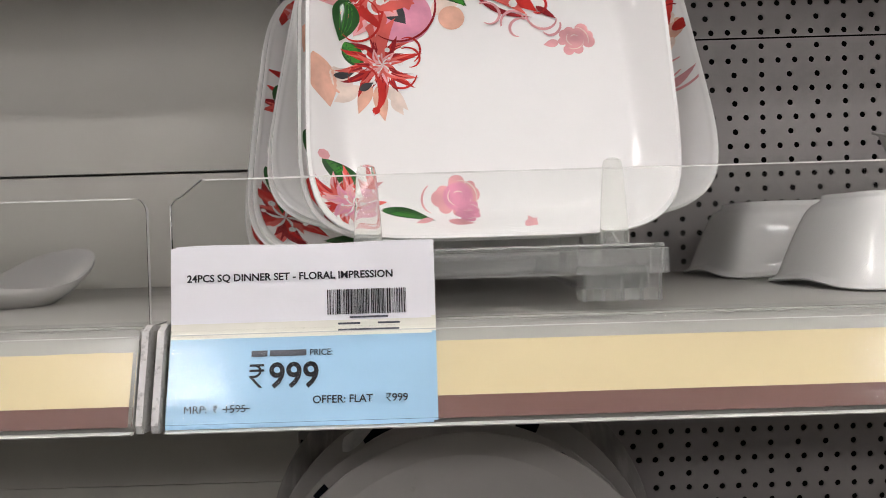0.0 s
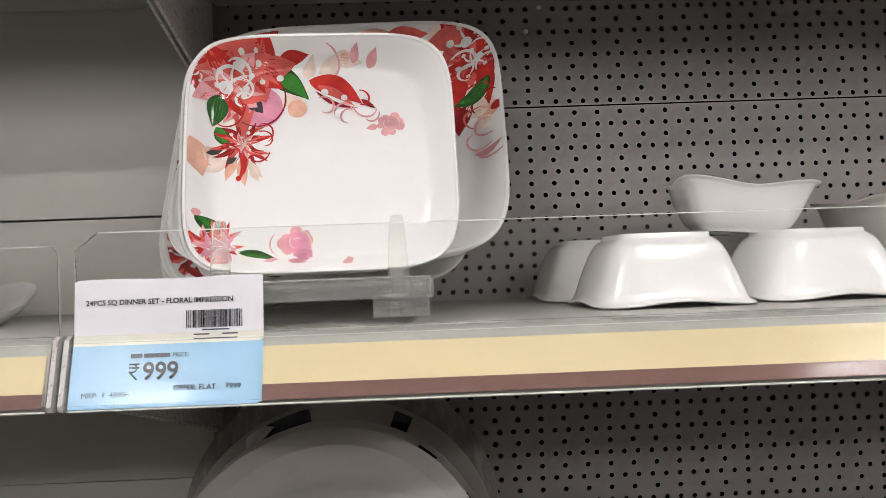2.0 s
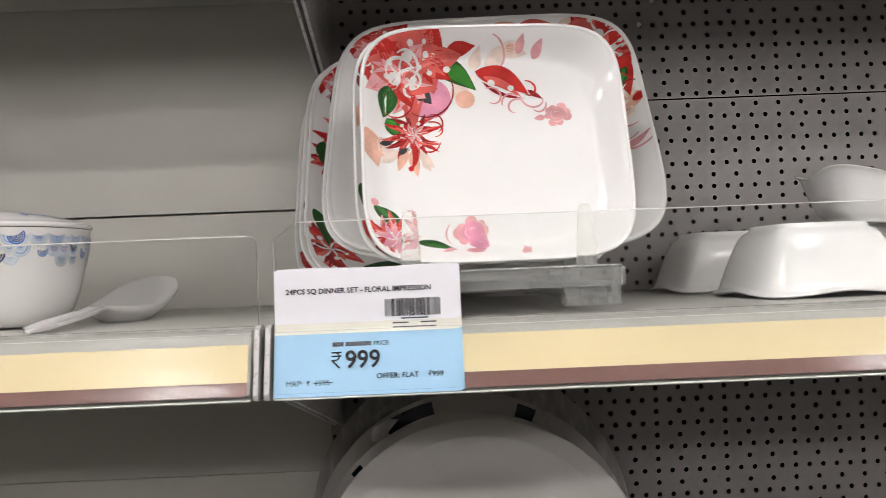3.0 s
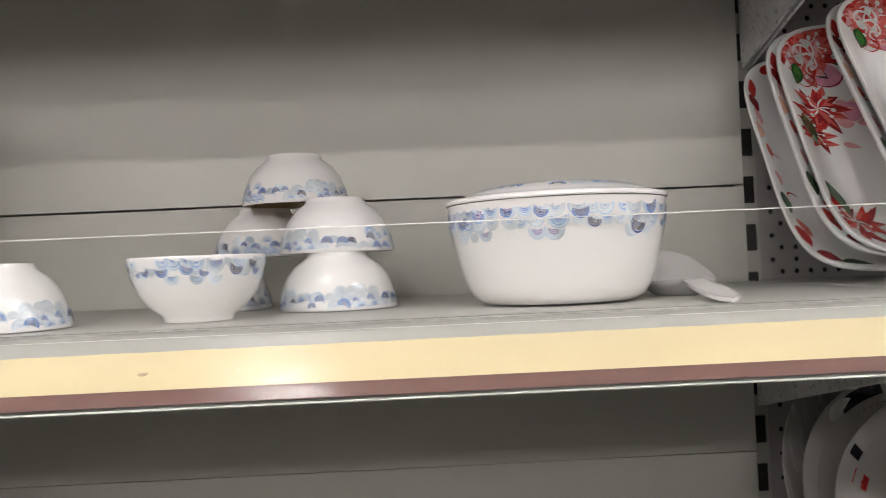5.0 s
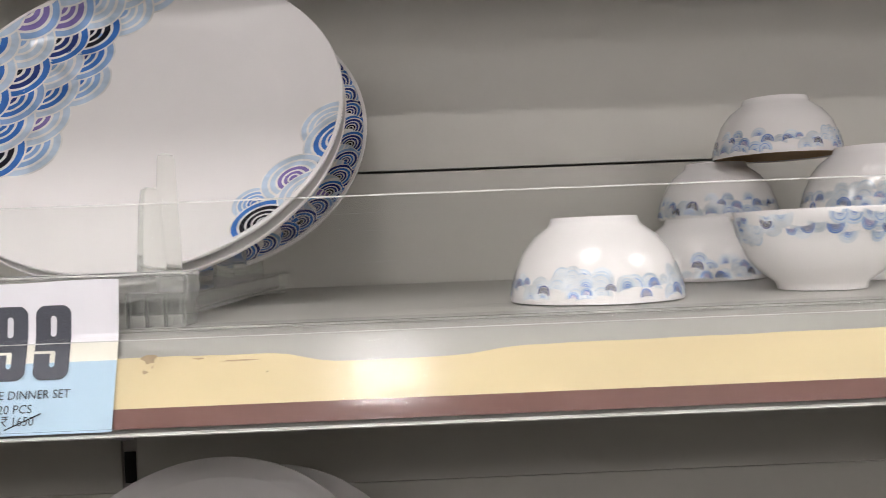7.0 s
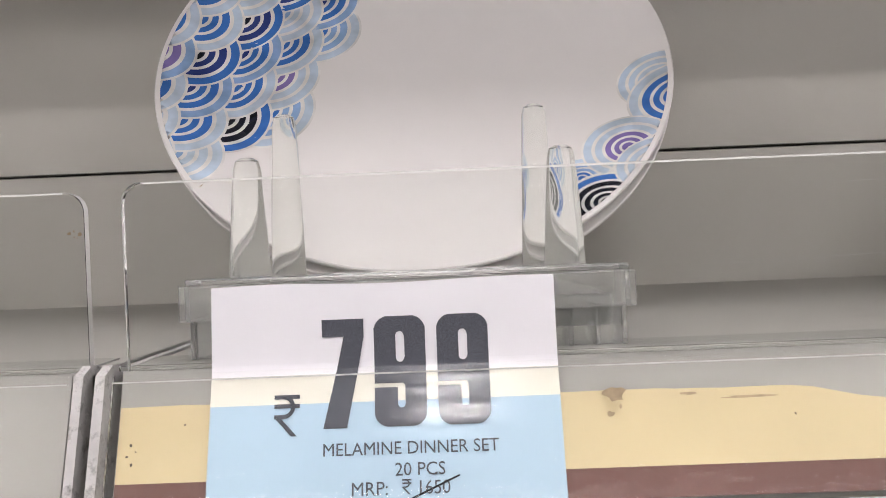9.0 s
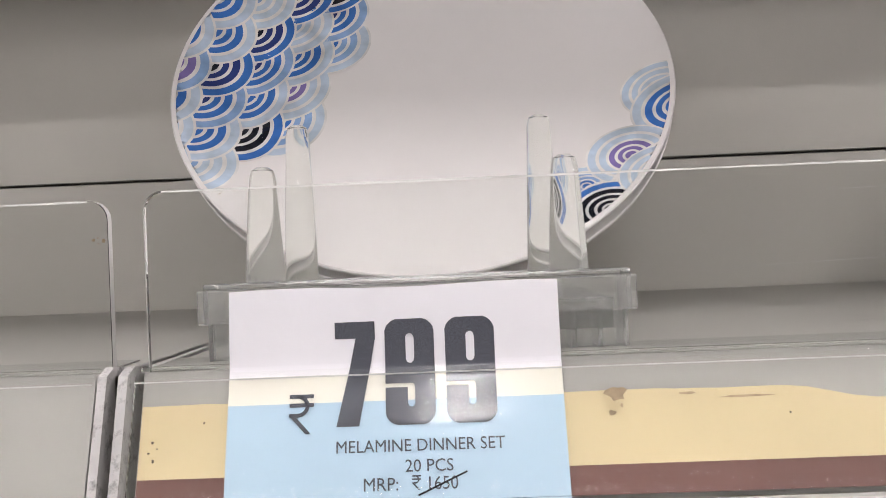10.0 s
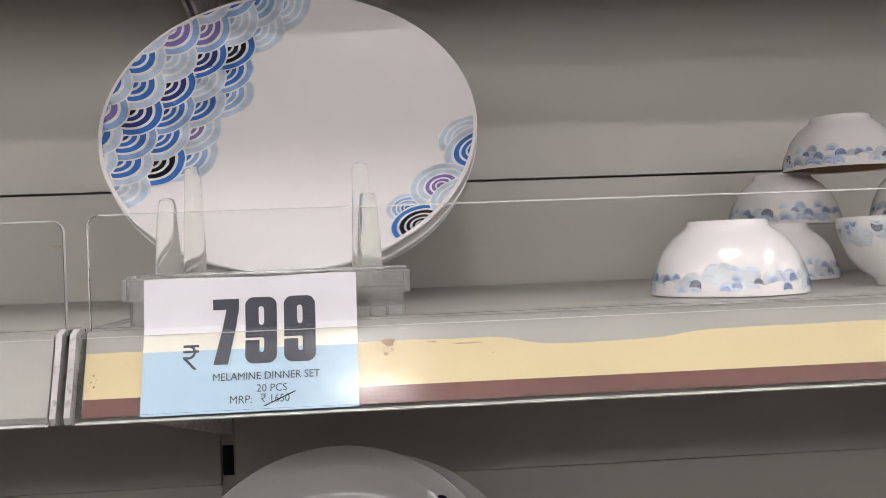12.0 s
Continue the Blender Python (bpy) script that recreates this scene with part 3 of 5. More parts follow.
def rupee(x, z, s, mat, parent):
    """The currency sign as strokes: two bars, a bow and a leg."""
    bm = bmesh.new()
    w = 0.1 * s

    def quad(*p):
        bm.faces.new([bm.verts.new((x + a * s, -0.00035, z + b * s)) for a, b in p])
    quad((0, 0.90), (0.62, 0.90), (0.62, 1.0), (0, 1.0))
    quad((0, 0.68), (0.62, 0.68), (0.62, 0.78), (0, 0.78))
    n = 8
    for i in range(n):
        p = []
        for q, r in ((i, 0.29), (i + 1, 0.29), (i + 1, 0.19), (i, 0.19)):
            a = radians(90 - 180 * q / n)
            p.append((0.22 + r * math.cos(a), 0.71 + r * math.sin(a)))
        quad(*p)
    quad((0, 0.42), (0.22, 0.42), (0.22, 0.52), (0, 0.52))
    quad((0.0, 0.46), (0.14, 0.46), (0.56, 0.0), (0.42, 0.0))
    return part("currency_sign", bm, mat, parent)


def bow(z):
    """How far a card bends forward above the rail."""
    return -0.22 * max(0.0, z - 0.0405)


def card_sheet(t, w, h, bands, name="sheet"):
    """Coloured bands of a card, from its foot up; the sheet bows a little."""
    n = 12
    z = 0.0
    for k, (nm, height, mat) in enumerate(bands):
        bm = bmesh.new()
        cols = []
        for i in range(n + 1):
            x = w * i / n
            ripple = 0.0004 * math.sin(9.0 * i / n) if k == len(bands) - 1 else 0
            zs = [z + (height + ripple) * q / 8 for q in range(9)]
            cols.append([(bm.verts.new((x, bow(zz), zz)), bm.verts.new((x, bow(zz) + 0.0003, zz))) for zz in zs])
        for a, b in zip(cols, cols[1:]):
            for q in range(8):
                bm.faces.new((a[q][0], b[q][0], b[q + 1][0], a[q + 1][0]))
                bm.faces.new((a[q][1], a[q + 1][1], b[q + 1][1], b[q][1]))
        part(nm, bm, mat, t)
        z += height


def glyph(inside, w, h, x, z, mat, parent, name="large_digit", step=0.0002):
    """A heavy digit: one sheet of small cells over the shape that inside() describes."""
    bm, corners = bmesh.new(), {}

    def corner(i, k):
        if (i, k) not in corners:
            zz = z + k * step
            corners[i, k] = bm.verts.new((x + i * step, -0.00035 + bow(zz), zz))
        return corners[i, k]
    for k in range(int(round(h / step))):
        for i in range(int(w / step) + 1):
            if inside((i + 0.5) * step, (k + 0.5) * step):
                bm.faces.new((corner(i, k), corner(i + 1, k), corner(i + 1, k + 1), corner(i, k + 1)))
    return part(name, bm, mat, parent)


def round_rect(x, z, x0, x1, z0, z1, r):
    dx, dz = max(x0 + r - x, 0, x - x1 + r), max(z0 + r - z, 0, z - z1 + r)
    return x0 <= x <= x1 and z0 <= z <= z1 and dx * dx + dz * dz <= r * r


def heavy_nine(x, z):
    mm = 0.001
    if not round_rect(x, z, 0, 15.2 * mm, 0, 32 * mm, 4.2 * mm):
        return False
    if round_rect(x, z, 6.4 * mm, 8.9 * mm, 18.8 * mm, 27.6 * mm, 1.2 * mm) or round_rect(x, z, 6.9 * mm, 8.9 * mm, 5.4 * mm, 12.6 * mm, 0.9 * mm):
        return False
    return not (x < 8.0 * mm and 11.4 * mm < z < 12.7 * mm)


def heavy_seven(x, z):
    mm = 0.001
    if z > 26.6 * mm:
        return z < 31.6 * mm and x < 12.4 * mm
    return 0.4 * mm + 6.0 * mm * z / (26.6 * mm) < x < 7.3 * mm + 5.1 * mm * z / (26.6 * mm)


LEAN = -18.2
card = thing("price_card", pose(-0.9680, -0.0012, 1.3520, LEAN, 0, 0.2), "white and pale blue price card printed 799, in the rail", "price card")
card_sheet(card, 0.1025, 0.067, [("blue_band", 0.0305, BLUE_PAPER_PALE), ("pale_band", 0.0085, PALE_PAPER), ("white_band", 0.0262, WHITE_PAPER)])
glyph(heavy_seven, 0.0126, 0.032, 0.0330, 0.0230, INK_GREY, card)
glyph(heavy_nine, 0.0152, 0.032, 0.0484, 0.0230, INK_GREY, card)
glyph(heavy_nine, 0.0152, 0.032, 0.0670, 0.0230, INK_GREY, card)
rupee(0.0190, 0.0212, 0.0120, INK_GREY, card)
lettering("MELAMINE DINNER SET", 0.0052, 0.0331, 0.0152, INK_GREY, card, squeeze=0.93)
lettering("20 PCS", 0.0052, 0.0612, 0.0092, INK_GREY, card, align="CENTER", squeeze=0.95)
lettering("MRP:", 0.0054, 0.0413, 0.0040, INK_GREY, card, squeeze=0.95)
rupee(0.0560, 0.0040, 0.0042, INK_GREY, card)
lettering("1650", 0.0054, 0.0600, 0.0040, INK_GREY, card, squeeze=0.9)
part("strike_line", slab_outline([(0.0575, 0.0026), (0.058, 0.0022), (0.0725, 0.0086), (0.0723, 0.0091)], -0.00045, -0.0004), INK, card)


def card_999(m, printed, label):
    t = thing("price_card", m, label, "price card", "floral set price cards")
    card_sheet(t, 0.1115, 0.080, [("blue_band", 0.0378, BLUE_PAPER), ("pale_band", 0.0065, PALE_PAPER), ("white_band", 0.0318, WHITE_PAPER)])
    if not printed:
        return t
    lettering("24PCS SQ DINNER SET - FLORAL IMPRESSION", 0.0044, 0.0070, 0.0617, INK, t, squeeze=1.0, bold=0.0001)
    rnd = random.Random(5)
    x, rects = 0.0670, []
    while x < 0.1010:
        w = rnd.choice((0.00018, 0.0003, 0.0005, 0.0007))
        rects.append((x, 0.0466, w, 0.0104))
        x += w + rnd.choice((0.0002, 0.0003, 0.0005))
    bars(rects, INK, t, "barcode")
    bars([(0.0765, 0.0449, 0.0165, 0.0008), (0.0715, 0.0423, 0.0095, 0.0008), (0.0885, 0.0423, 0.0095, 0.0008), (0.0715, 0.0397, 0.0262, 0.0008)], INK_GREY, t, "small_print")
    bars([(0.0348, 0.0295, 0.0068, 0.0026), (0.0426, 0.0295, 0.0155, 0.0026)], INK_GREY, t, "brand_block")
    lettering("PRICE:", 0.0038, 0.0594, 0.0295, INK, t, squeeze=0.93, bold=0.00004)
    rupee(0.0342, 0.0163, 0.0100, INK, t)
    lettering("999", 0.0150, 0.0423, 0.0163, INK, t, "large_price", squeeze=0.95, bold=0.0003)
    lettering("OFFER: FLAT", 0.0046, 0.0610, 0.0092, INK, t, squeeze=0.98, bold=0.00006)
    rupee(0.0918, 0.0092, 0.0034, INK, t)
    lettering("999", 0.0046, 0.0941, 0.0092, INK, t, squeeze=1.0, bold=0.00006)
    lettering("MRP:", 0.0045, 0.0072, 0.0064, INK, t, squeeze=1.05)
    rupee(0.0195, 0.0064, 0.0031, INK, t)
    lettering("1595", 0.0045, 0.0240, 0.0064, INK, t, squeeze=1.05)
    part("strike_line", slab_outline([(0.0235, 0.0076), (0.0235, 0.0080), (0.0350, 0.0082), (0.0350, 0.0078)], -0.00045, -0.0004), INK, t)
    return t


card_999(pose(0.0030, -0.0012, 1.3512, LEAN, 0, 0.2), True, "white and blue price card printed 999, tucked in the rail")
card_999(pose(0.0048, -0.0003, 1.3520, LEAN, 0, 0.1), False, "spare white and blue price card behind the first")


# ---- plate stands ----
def plate_stand(m, half, peg, rows, label):
    """A clear moulded stand: a front bar on ribbed feet, two rails running back, pairs of tapered pegs."""
    t = thing("plate_stand", m, label, "plate stand", "clear plate stands")
    w = half
    part("front_bar", boxed(-w, w, 0.0003, 0.022, 0.0237, 0.0255, 0.0008), FROST, t, "cloudy clear front bar")
    for s in (-1, 1):
        x0, x1 = sorted((s * w, s * (w - 0.0016)))
        part("end_wall", boxed(x0, x1, 0.0004, 0.0215, 0.0125, 0.0235, 0.0004), FROST, t)
    part("front_skirt", boxed(-w - 0.0015, w + 0.0015, -0.0015, 0.0, 0.0120, 0.0235, 0.0006), FROST, t)
    for s in (-1, 1):
        x0, x1 = sorted((s * (w - 0.002), s * (w - 0.036)))
        part("rail", boxed(x0, x1, 0.0225, 0.290, 0.0040, 0.0150, 0.0012), FROST, t, "long clear side rail")
        bm = bmesh.new()
        for i in range(5):
            x = x0 + (x1 - x0) * i / 4
            box(bm, x - 0.0008, x + 0.0008, 0.0015, 0.0205, 0.0, 0.0124)
        box(bm, x0, x1, 0.0030, 0.0045, 0.0, 0.0124)
        part("ribbed_foot", bm, FROST, t, "ribbed clear foot")
        part("rear_foot", boxed(x0 + 0.002, x1 - 0.002, 0.255, 0.283, 0.0, 0.0039, 0.0006), FROST, t)
        for y, h, *inward in rows:
            bm = lathe([(0.0, 0.0), (0.0068, 0.0), (0.0062, h * 0.3), (0.0046, h - 0.004), (0.0038, h - 0.001), (0.0022, h), (0.0, h)], 16)
            base = 0.0256 if y < 0.021 else 0.0151
            part("peg", bm, PEG_CLEAR, t, "tapered clear peg", smooth=40, m=pose(s * (peg - sum(inward)), y, base))
    return t


plate_stand(pose(-0.9105, 0.0290, 1.3925), 0.0705, 0.0502, ((0.011, 0.039, -0.0015), (0.052, 0.070, 0.0030), (0.152, 0.045), (0.190, 0.05), (0.247, 0.03)), "clear moulded plate stand holding blue patterned plates")
plate_stand(pose(0.1425, 0.0260, 1.3925 + 0.0045), 0.0765, 0.0560, ((0.009, 0.039), (0.074, 0.035), (0.142, 0.035), (0.219, 0.03), (0.262, 0.03)), "clear moulded plate stand holding floral square plates")


# ---- round plates ----
def round_plate_mesh(R, depth, flat=0.62, rim=0.0):
    prof = [(0, -depth)]
    for s in (0.3, flat, flat + 0.06):
        prof.append((R * s, -depth))
    for i in range(1, 25):
        s = i / 24
        prof.append((R * (flat + 0.06 + (0.985 - flat - 0.06) * s), -depth + depth * (s ** 1.5)))
    prof += [(R * 0.995, 0.0006), (R, 0.0), (R * 0.998, -0.0022), (R * 0.97, -0.0042)]
    for i in range(1, 7):
        s = 1 - i / 6
        prof.append((R * (flat + (0.95 - flat) * s), -depth - 0.003 + depth * (s ** 1.5)))
    prof += [(R * (flat - 0.02), -depth - 0.0055), (R * (flat - 0.05), -depth - 0.0055), (R * (flat - 0.06), -depth - 0.0032), (0, -depth - 0.0032)]
    return prof


def plate_surface(R, depth, flat=0.62):
    def z(r):
        s = min(r / R, 0.99)
        q = flat + 0.06
        if s <= q:
            return -depth
        return -depth + depth * (min(1, (s - q) / (0.985 - q)) ** 1.5)

    def place(u, v, lift):
        r = math.hypot(u, v)
        if r > 0.978 * R:
            u, v, r = u * 0.978 * R / r, v * 0.978 * R / r, 0.978 * R
        return (u, v, z(r) + lift)
    return place


FANS = ((PALE, SKY, SKY, BLUE, BLUE), (BLUE, NAVY, NAVY, BLACK, BLACK), (PALE, PALE, PURPLE, PURPLE, PURPLE), (SKY, BLUE, BLUE, NAVY, NAVY),
        (PALE, BLUE, BLUE, BLUE, NAVY), (PALE, PALE, PALE, SKY, SKY), (BLUE, BLACK, BLACK, BLACK, BLACK), (SKY, PURPLE, PURPLE, PURPLE, NAVY))


CLOUDS = ((BLUSH_BLUE, PALE, BLUSH_BLUE, PALE, PALE), (BLUSH_BLUE, BLUSH_BLUE, PALE, SKY, PALE), (PALE, BLUSH_BLUE, PALE, PALE, SKY), (BLUSH_BLUE, PALE, SKY, BLUE, BLUE), (PALE, SKY, PALE, SKY, BLUE))
EYES = ((BLUE, NAVY, NAVY, NAVY, BLACK), (NAVY, BLACK, BLACK, NAVY, NAVY), (BLUE, BLUE, NAVY, NAVY, NAVY), (SKY, BLUE, PURPLE, PURPLE, NAVY))


def wave_plate(m, R, label, rim_band=False, plain=False):
    t = thing("dinner_plate", m, label, "plate", "blue wave dinner plates")
    depth = 0.012
    part("dish", lathe(round_plate_mesh(R, depth), 160), MELAMINE, t, smooth=50)
    if plain:
        return t
    p = Print(plate_surface(R, depth))
    rnd = random.Random(11)
    # columns of overlapping discs, each covered by those above and beside it: place of the column, its lowest disc, tone of that disc
    columns = ((-1.07, -0.47), (-0.905, -0.44), (-0.74, -0.215), (-0.575, -0.17), (-0.42, 0.27), (-0.265, 0.78), (-0.11, 0.95))
    dark = {(2, -0.215): FANS[6], (1, 0.121): FANS[1], (2, 0.346): FANS[1], (3, 0.017): FANS[2], (4, 0.644): FANS[6], (3, 0.578): FANS[1], (4, 0.457): FANS[3], (1, -0.253): FANS[4], (1, -0.066): FANS[3], (2, 0.72): FANS[7], (3, 0.765): FANS[7], (0, 0.09): FANS[7]}
    for c, (u, low) in enumerate(columns):
        k = 0
        while low + 0.187 * k < 1.15:
            v = low + 0.187 * k
            if u * u + v * v < 1.40:
                fan = next((f for (cc, vv), f in dark.items() if cc == c and abs(vv - v) < 0.03), None)
                if fan is None:
                    fan = rnd.choice(FANS[:1] + FANS[4:6] * 2 + FANS[3:4]) if k > 0 and c < 5 else rnd.choice(FANS[:1] + FANS[5:6] * 2)
                p.lift = 0.00010 + 0.000045 * (round((v + 0.6) / 0.187) + 2 * (6 - c))
                p.scale(u * R + 0.008 * R * math.sin(9 * v), v * R, 0.198 * R, -40, fan, 48, 176)
            k += 1
    p.lift = 0.00012
    for u, v, r, turn, fan in ((0.93, -0.16, 0.15, 135, FANS[5]), (0.98, -0.28, 0.18, 135, FANS[4]), (0.59, -0.60, 0.11, 120, FANS[0]), (0.77, -0.48, 0.165, 125, FANS[2]),
                               (0.65, -0.75, 0.155, 115, FANS[6]), (0.85, -0.61, 0.15, 110, FANS[5])):
        p.scale(u * R, v * R, r * R, turn, fan, 30, 110)
    if rim_band:
        p.lift = 0.0006
        for k in range(46):
            a = radians(360 * k / 46)
            p.lift = 0.0003 + 0.00006 * (k % 6)
            p.scale(0.90 * R * math.cos(a), 0.90 * R * math.sin(a), 0.10 * R, 360 * k / 46 + 60, ((BLUE, NAVY, NAVY, BLACK, BLACK), (NAVY, BLUE, NAVY, NAVY, BLACK), (SKY, NAVY, BLUE, NAVY, NAVY))[k % 3], 14, 110)
    p.done("wave_print", t, "blue overlapping wave print")
    return t


wave_plate(pose(-0.9128, 0.195, 1.5240, 90 - 34, 0, 1), 0.1312, "round white melamine plate with blue wave print, in a stand")
wave_plate(pose(-0.9122, 0.2040, 1.5180, 90 - 34, 0, 1), 0.1312, "round white melamine plate close behind the wave plate", plain=True)
wave_plate(pose(-0.9060, 0.305, 1.5220, 90 - 31, 0, 3), 0.1310, "round white plate with dark blue patterned rim, standing behind", True)


# ---- floral square plates ----
def square_plate(m, a, b, label, seed, motifs):
    t = thing("square_plate", m, label, "plate", "floral square plates")
    d = 0.018
    steps = []
    for i in range(19):
        q = i / 18
        steps.append((0.77 + 0.205 * q, 3.4 + 1.7 * q, -d + (d - 0.0006) * (q * q * (2.1 - 1.1 * q))))
    secs = [(0, 0, 3.2, -d, 0), (a * 0.35, b * 0.35, 3.2, -d, 0)] + [(a * q, b * q, w, z, 0) for q, w, z in steps]
    secs += [(a * 0.978, b * 0.978, 5.1, 0.0, 0), (a * 0.995, b * 0.995, 5.2, 0.0004, 0), (a, b, 5.2, -0.0010, 0),
             (a * 0.995, b * 0.995, 5.2, -0.0034, 0), (a * 0.93, b * 0.93, 4.4, -d * 0.50 - 0.003, 0), (a * 0.80, b * 0.80, 3.8, -d - 0.0030, 0), (a * 0.66, b * 0.66, 3.4, -d - 0.0055, 0), (0, 0, 4, -d - 0.0055, 0)]
    part("dish", loft(secs, 336), MELAMINE_COOL, t, smooth=50)
    rings = [(0.0, -d)] + [(q, z) for q, w, z in steps]
    pw = [(0.0, 3.3)] + [(q, w) for q, w, z in steps]

    def place(u, v, lift):
        x, y = abs(u) / a, abs(v) / b
        s = (x ** 3.4 + y ** 3.4) ** (1 / 3.4) if x or y else 0.0
        for _ in range(3):
            q = next((pa + (pb - pa) * (s - sa) / (sb - sa) for (sa, pa), (sb, pb) in zip(pw, pw[1:]) if s <= sb), 5.1)
            s = (x ** q + y ** q) ** (1 / q) if x or y else 0.0
        if s > 0.972:
            u, v, s = u * 0.972 / s, v * 0.972 / s, 0.972
        for (sa, za), (sb, zb) in zip(rings, rings[1:]):
            if s <= sb:
                return (u, v, za + (zb - za) * (s - sa) / (sb - sa) + lift)
        return (u, v, lift)
    p = Print(place)
    p.lift = 0.00003
    motifs(p, a, b)
    p.done("floral_print", t, "red and pink floral print")
    return t


def corner_bouquet(p, a, b, cu, cv, s=1.0):
    """Large red bloom with smaller ones, leaves, a pink disc, white swirls and tendrils."""
    q = a * s
    p.dot(cu + 0.21 * q, cv - 0.18 * q, 0.17 * q, PINK, 24)
    p.rise()
    p.leaf(cu + 0.10 * q, cv - 0.12 * q, 0.17 * q, 0.11 * q, -40, GREY, 0.1)
    p.leaf(cu + 0.22 * q, cv + 0.16 * q, 0.46 * q, 0.19 * q, -38, DKGREEN, 0.05)
    p.rise()
    p.leaf(cu + 0.28 * q, cv + 0.12 * q, 0.38 * q, 0.13 * q, -40, GREEN, 0.08)
    p.flower(cu + 0.02 * q, cv + 0.26 * q, 0.26 * q, (RED, MAROON, CORAL), 9, 20, slim=0.42)
    p.flower(cu - 0.22 * q, cv + 0.06 * q, 0.22 * q, (RED, CORAL, RED), 8, 40, slim=0.5)
    p.flower(cu + 0.16 * q, cv + 0.12 * q, 0.30 * q, (CORAL, RED, CORAL), 8, 15, slim=0.6)
    p.flower(cu + 0.01 * q, cv - 0.10 * q, 0.24 * q, (ROSE, CORAL, ROSE), 8, -30, slim=0.6)
    p.flower(cu, cv + 0.02 * q, 0.30 * q, (CORAL, ROSE, CORAL, RED), 9, 10, slim=0.58)
    for u, v, r, a0, a1 in ((0.03, 0.10, 0.12, -60, 130), (0.07, -0.04, 0.11, 150, -60), (-0.02, 0.02, 0.13, 20, 200), (0.08, -0.12, 0.07, 40, 280)):
        p.curl(cu + u * q, cv + v * q, r * q, a0, a1, 0.35, 0.024 * q, GAP)
    for u, v, r in ((-0.05, -0.02, 0.05), (0.06, 0.15, 0.036), (0.10, -0.02, 0.028), (0.20, 0.17, 0.022), (0.36, 0.06, 0.028)):
        p.dot(cu + u * q, cv + v * q, r * q, GAP, 12)
    p.rise()
    p.leaf(cu - 0.10 * q, cv - 0.08 * q, 0.27 * q, 0.15 * q, -100, DKGREEN, 0.05)
    p.rise()
    p.leaf(cu - 0.10 * q, cv - 0.10 * q, 0.22 * q, 0.09 * q, -100, GREEN, 0.05)
    p.leaf(cu - 0.11 * q, cv - 0.13 * q, 0.12 * q, 0.05 * q, -98, CORAL)
    p.curl(cu + 0.16 * q, cv - 0.14 * q, 0.26 * q, 40, -120, 0.30, 0.014 * q, MAROON)
    p.curl(cu - 0.06 * q, cv - 0.22 * q, 0.16 * q, 60, -150, 0.40, 0.014 * q, RED)
    p.rise()


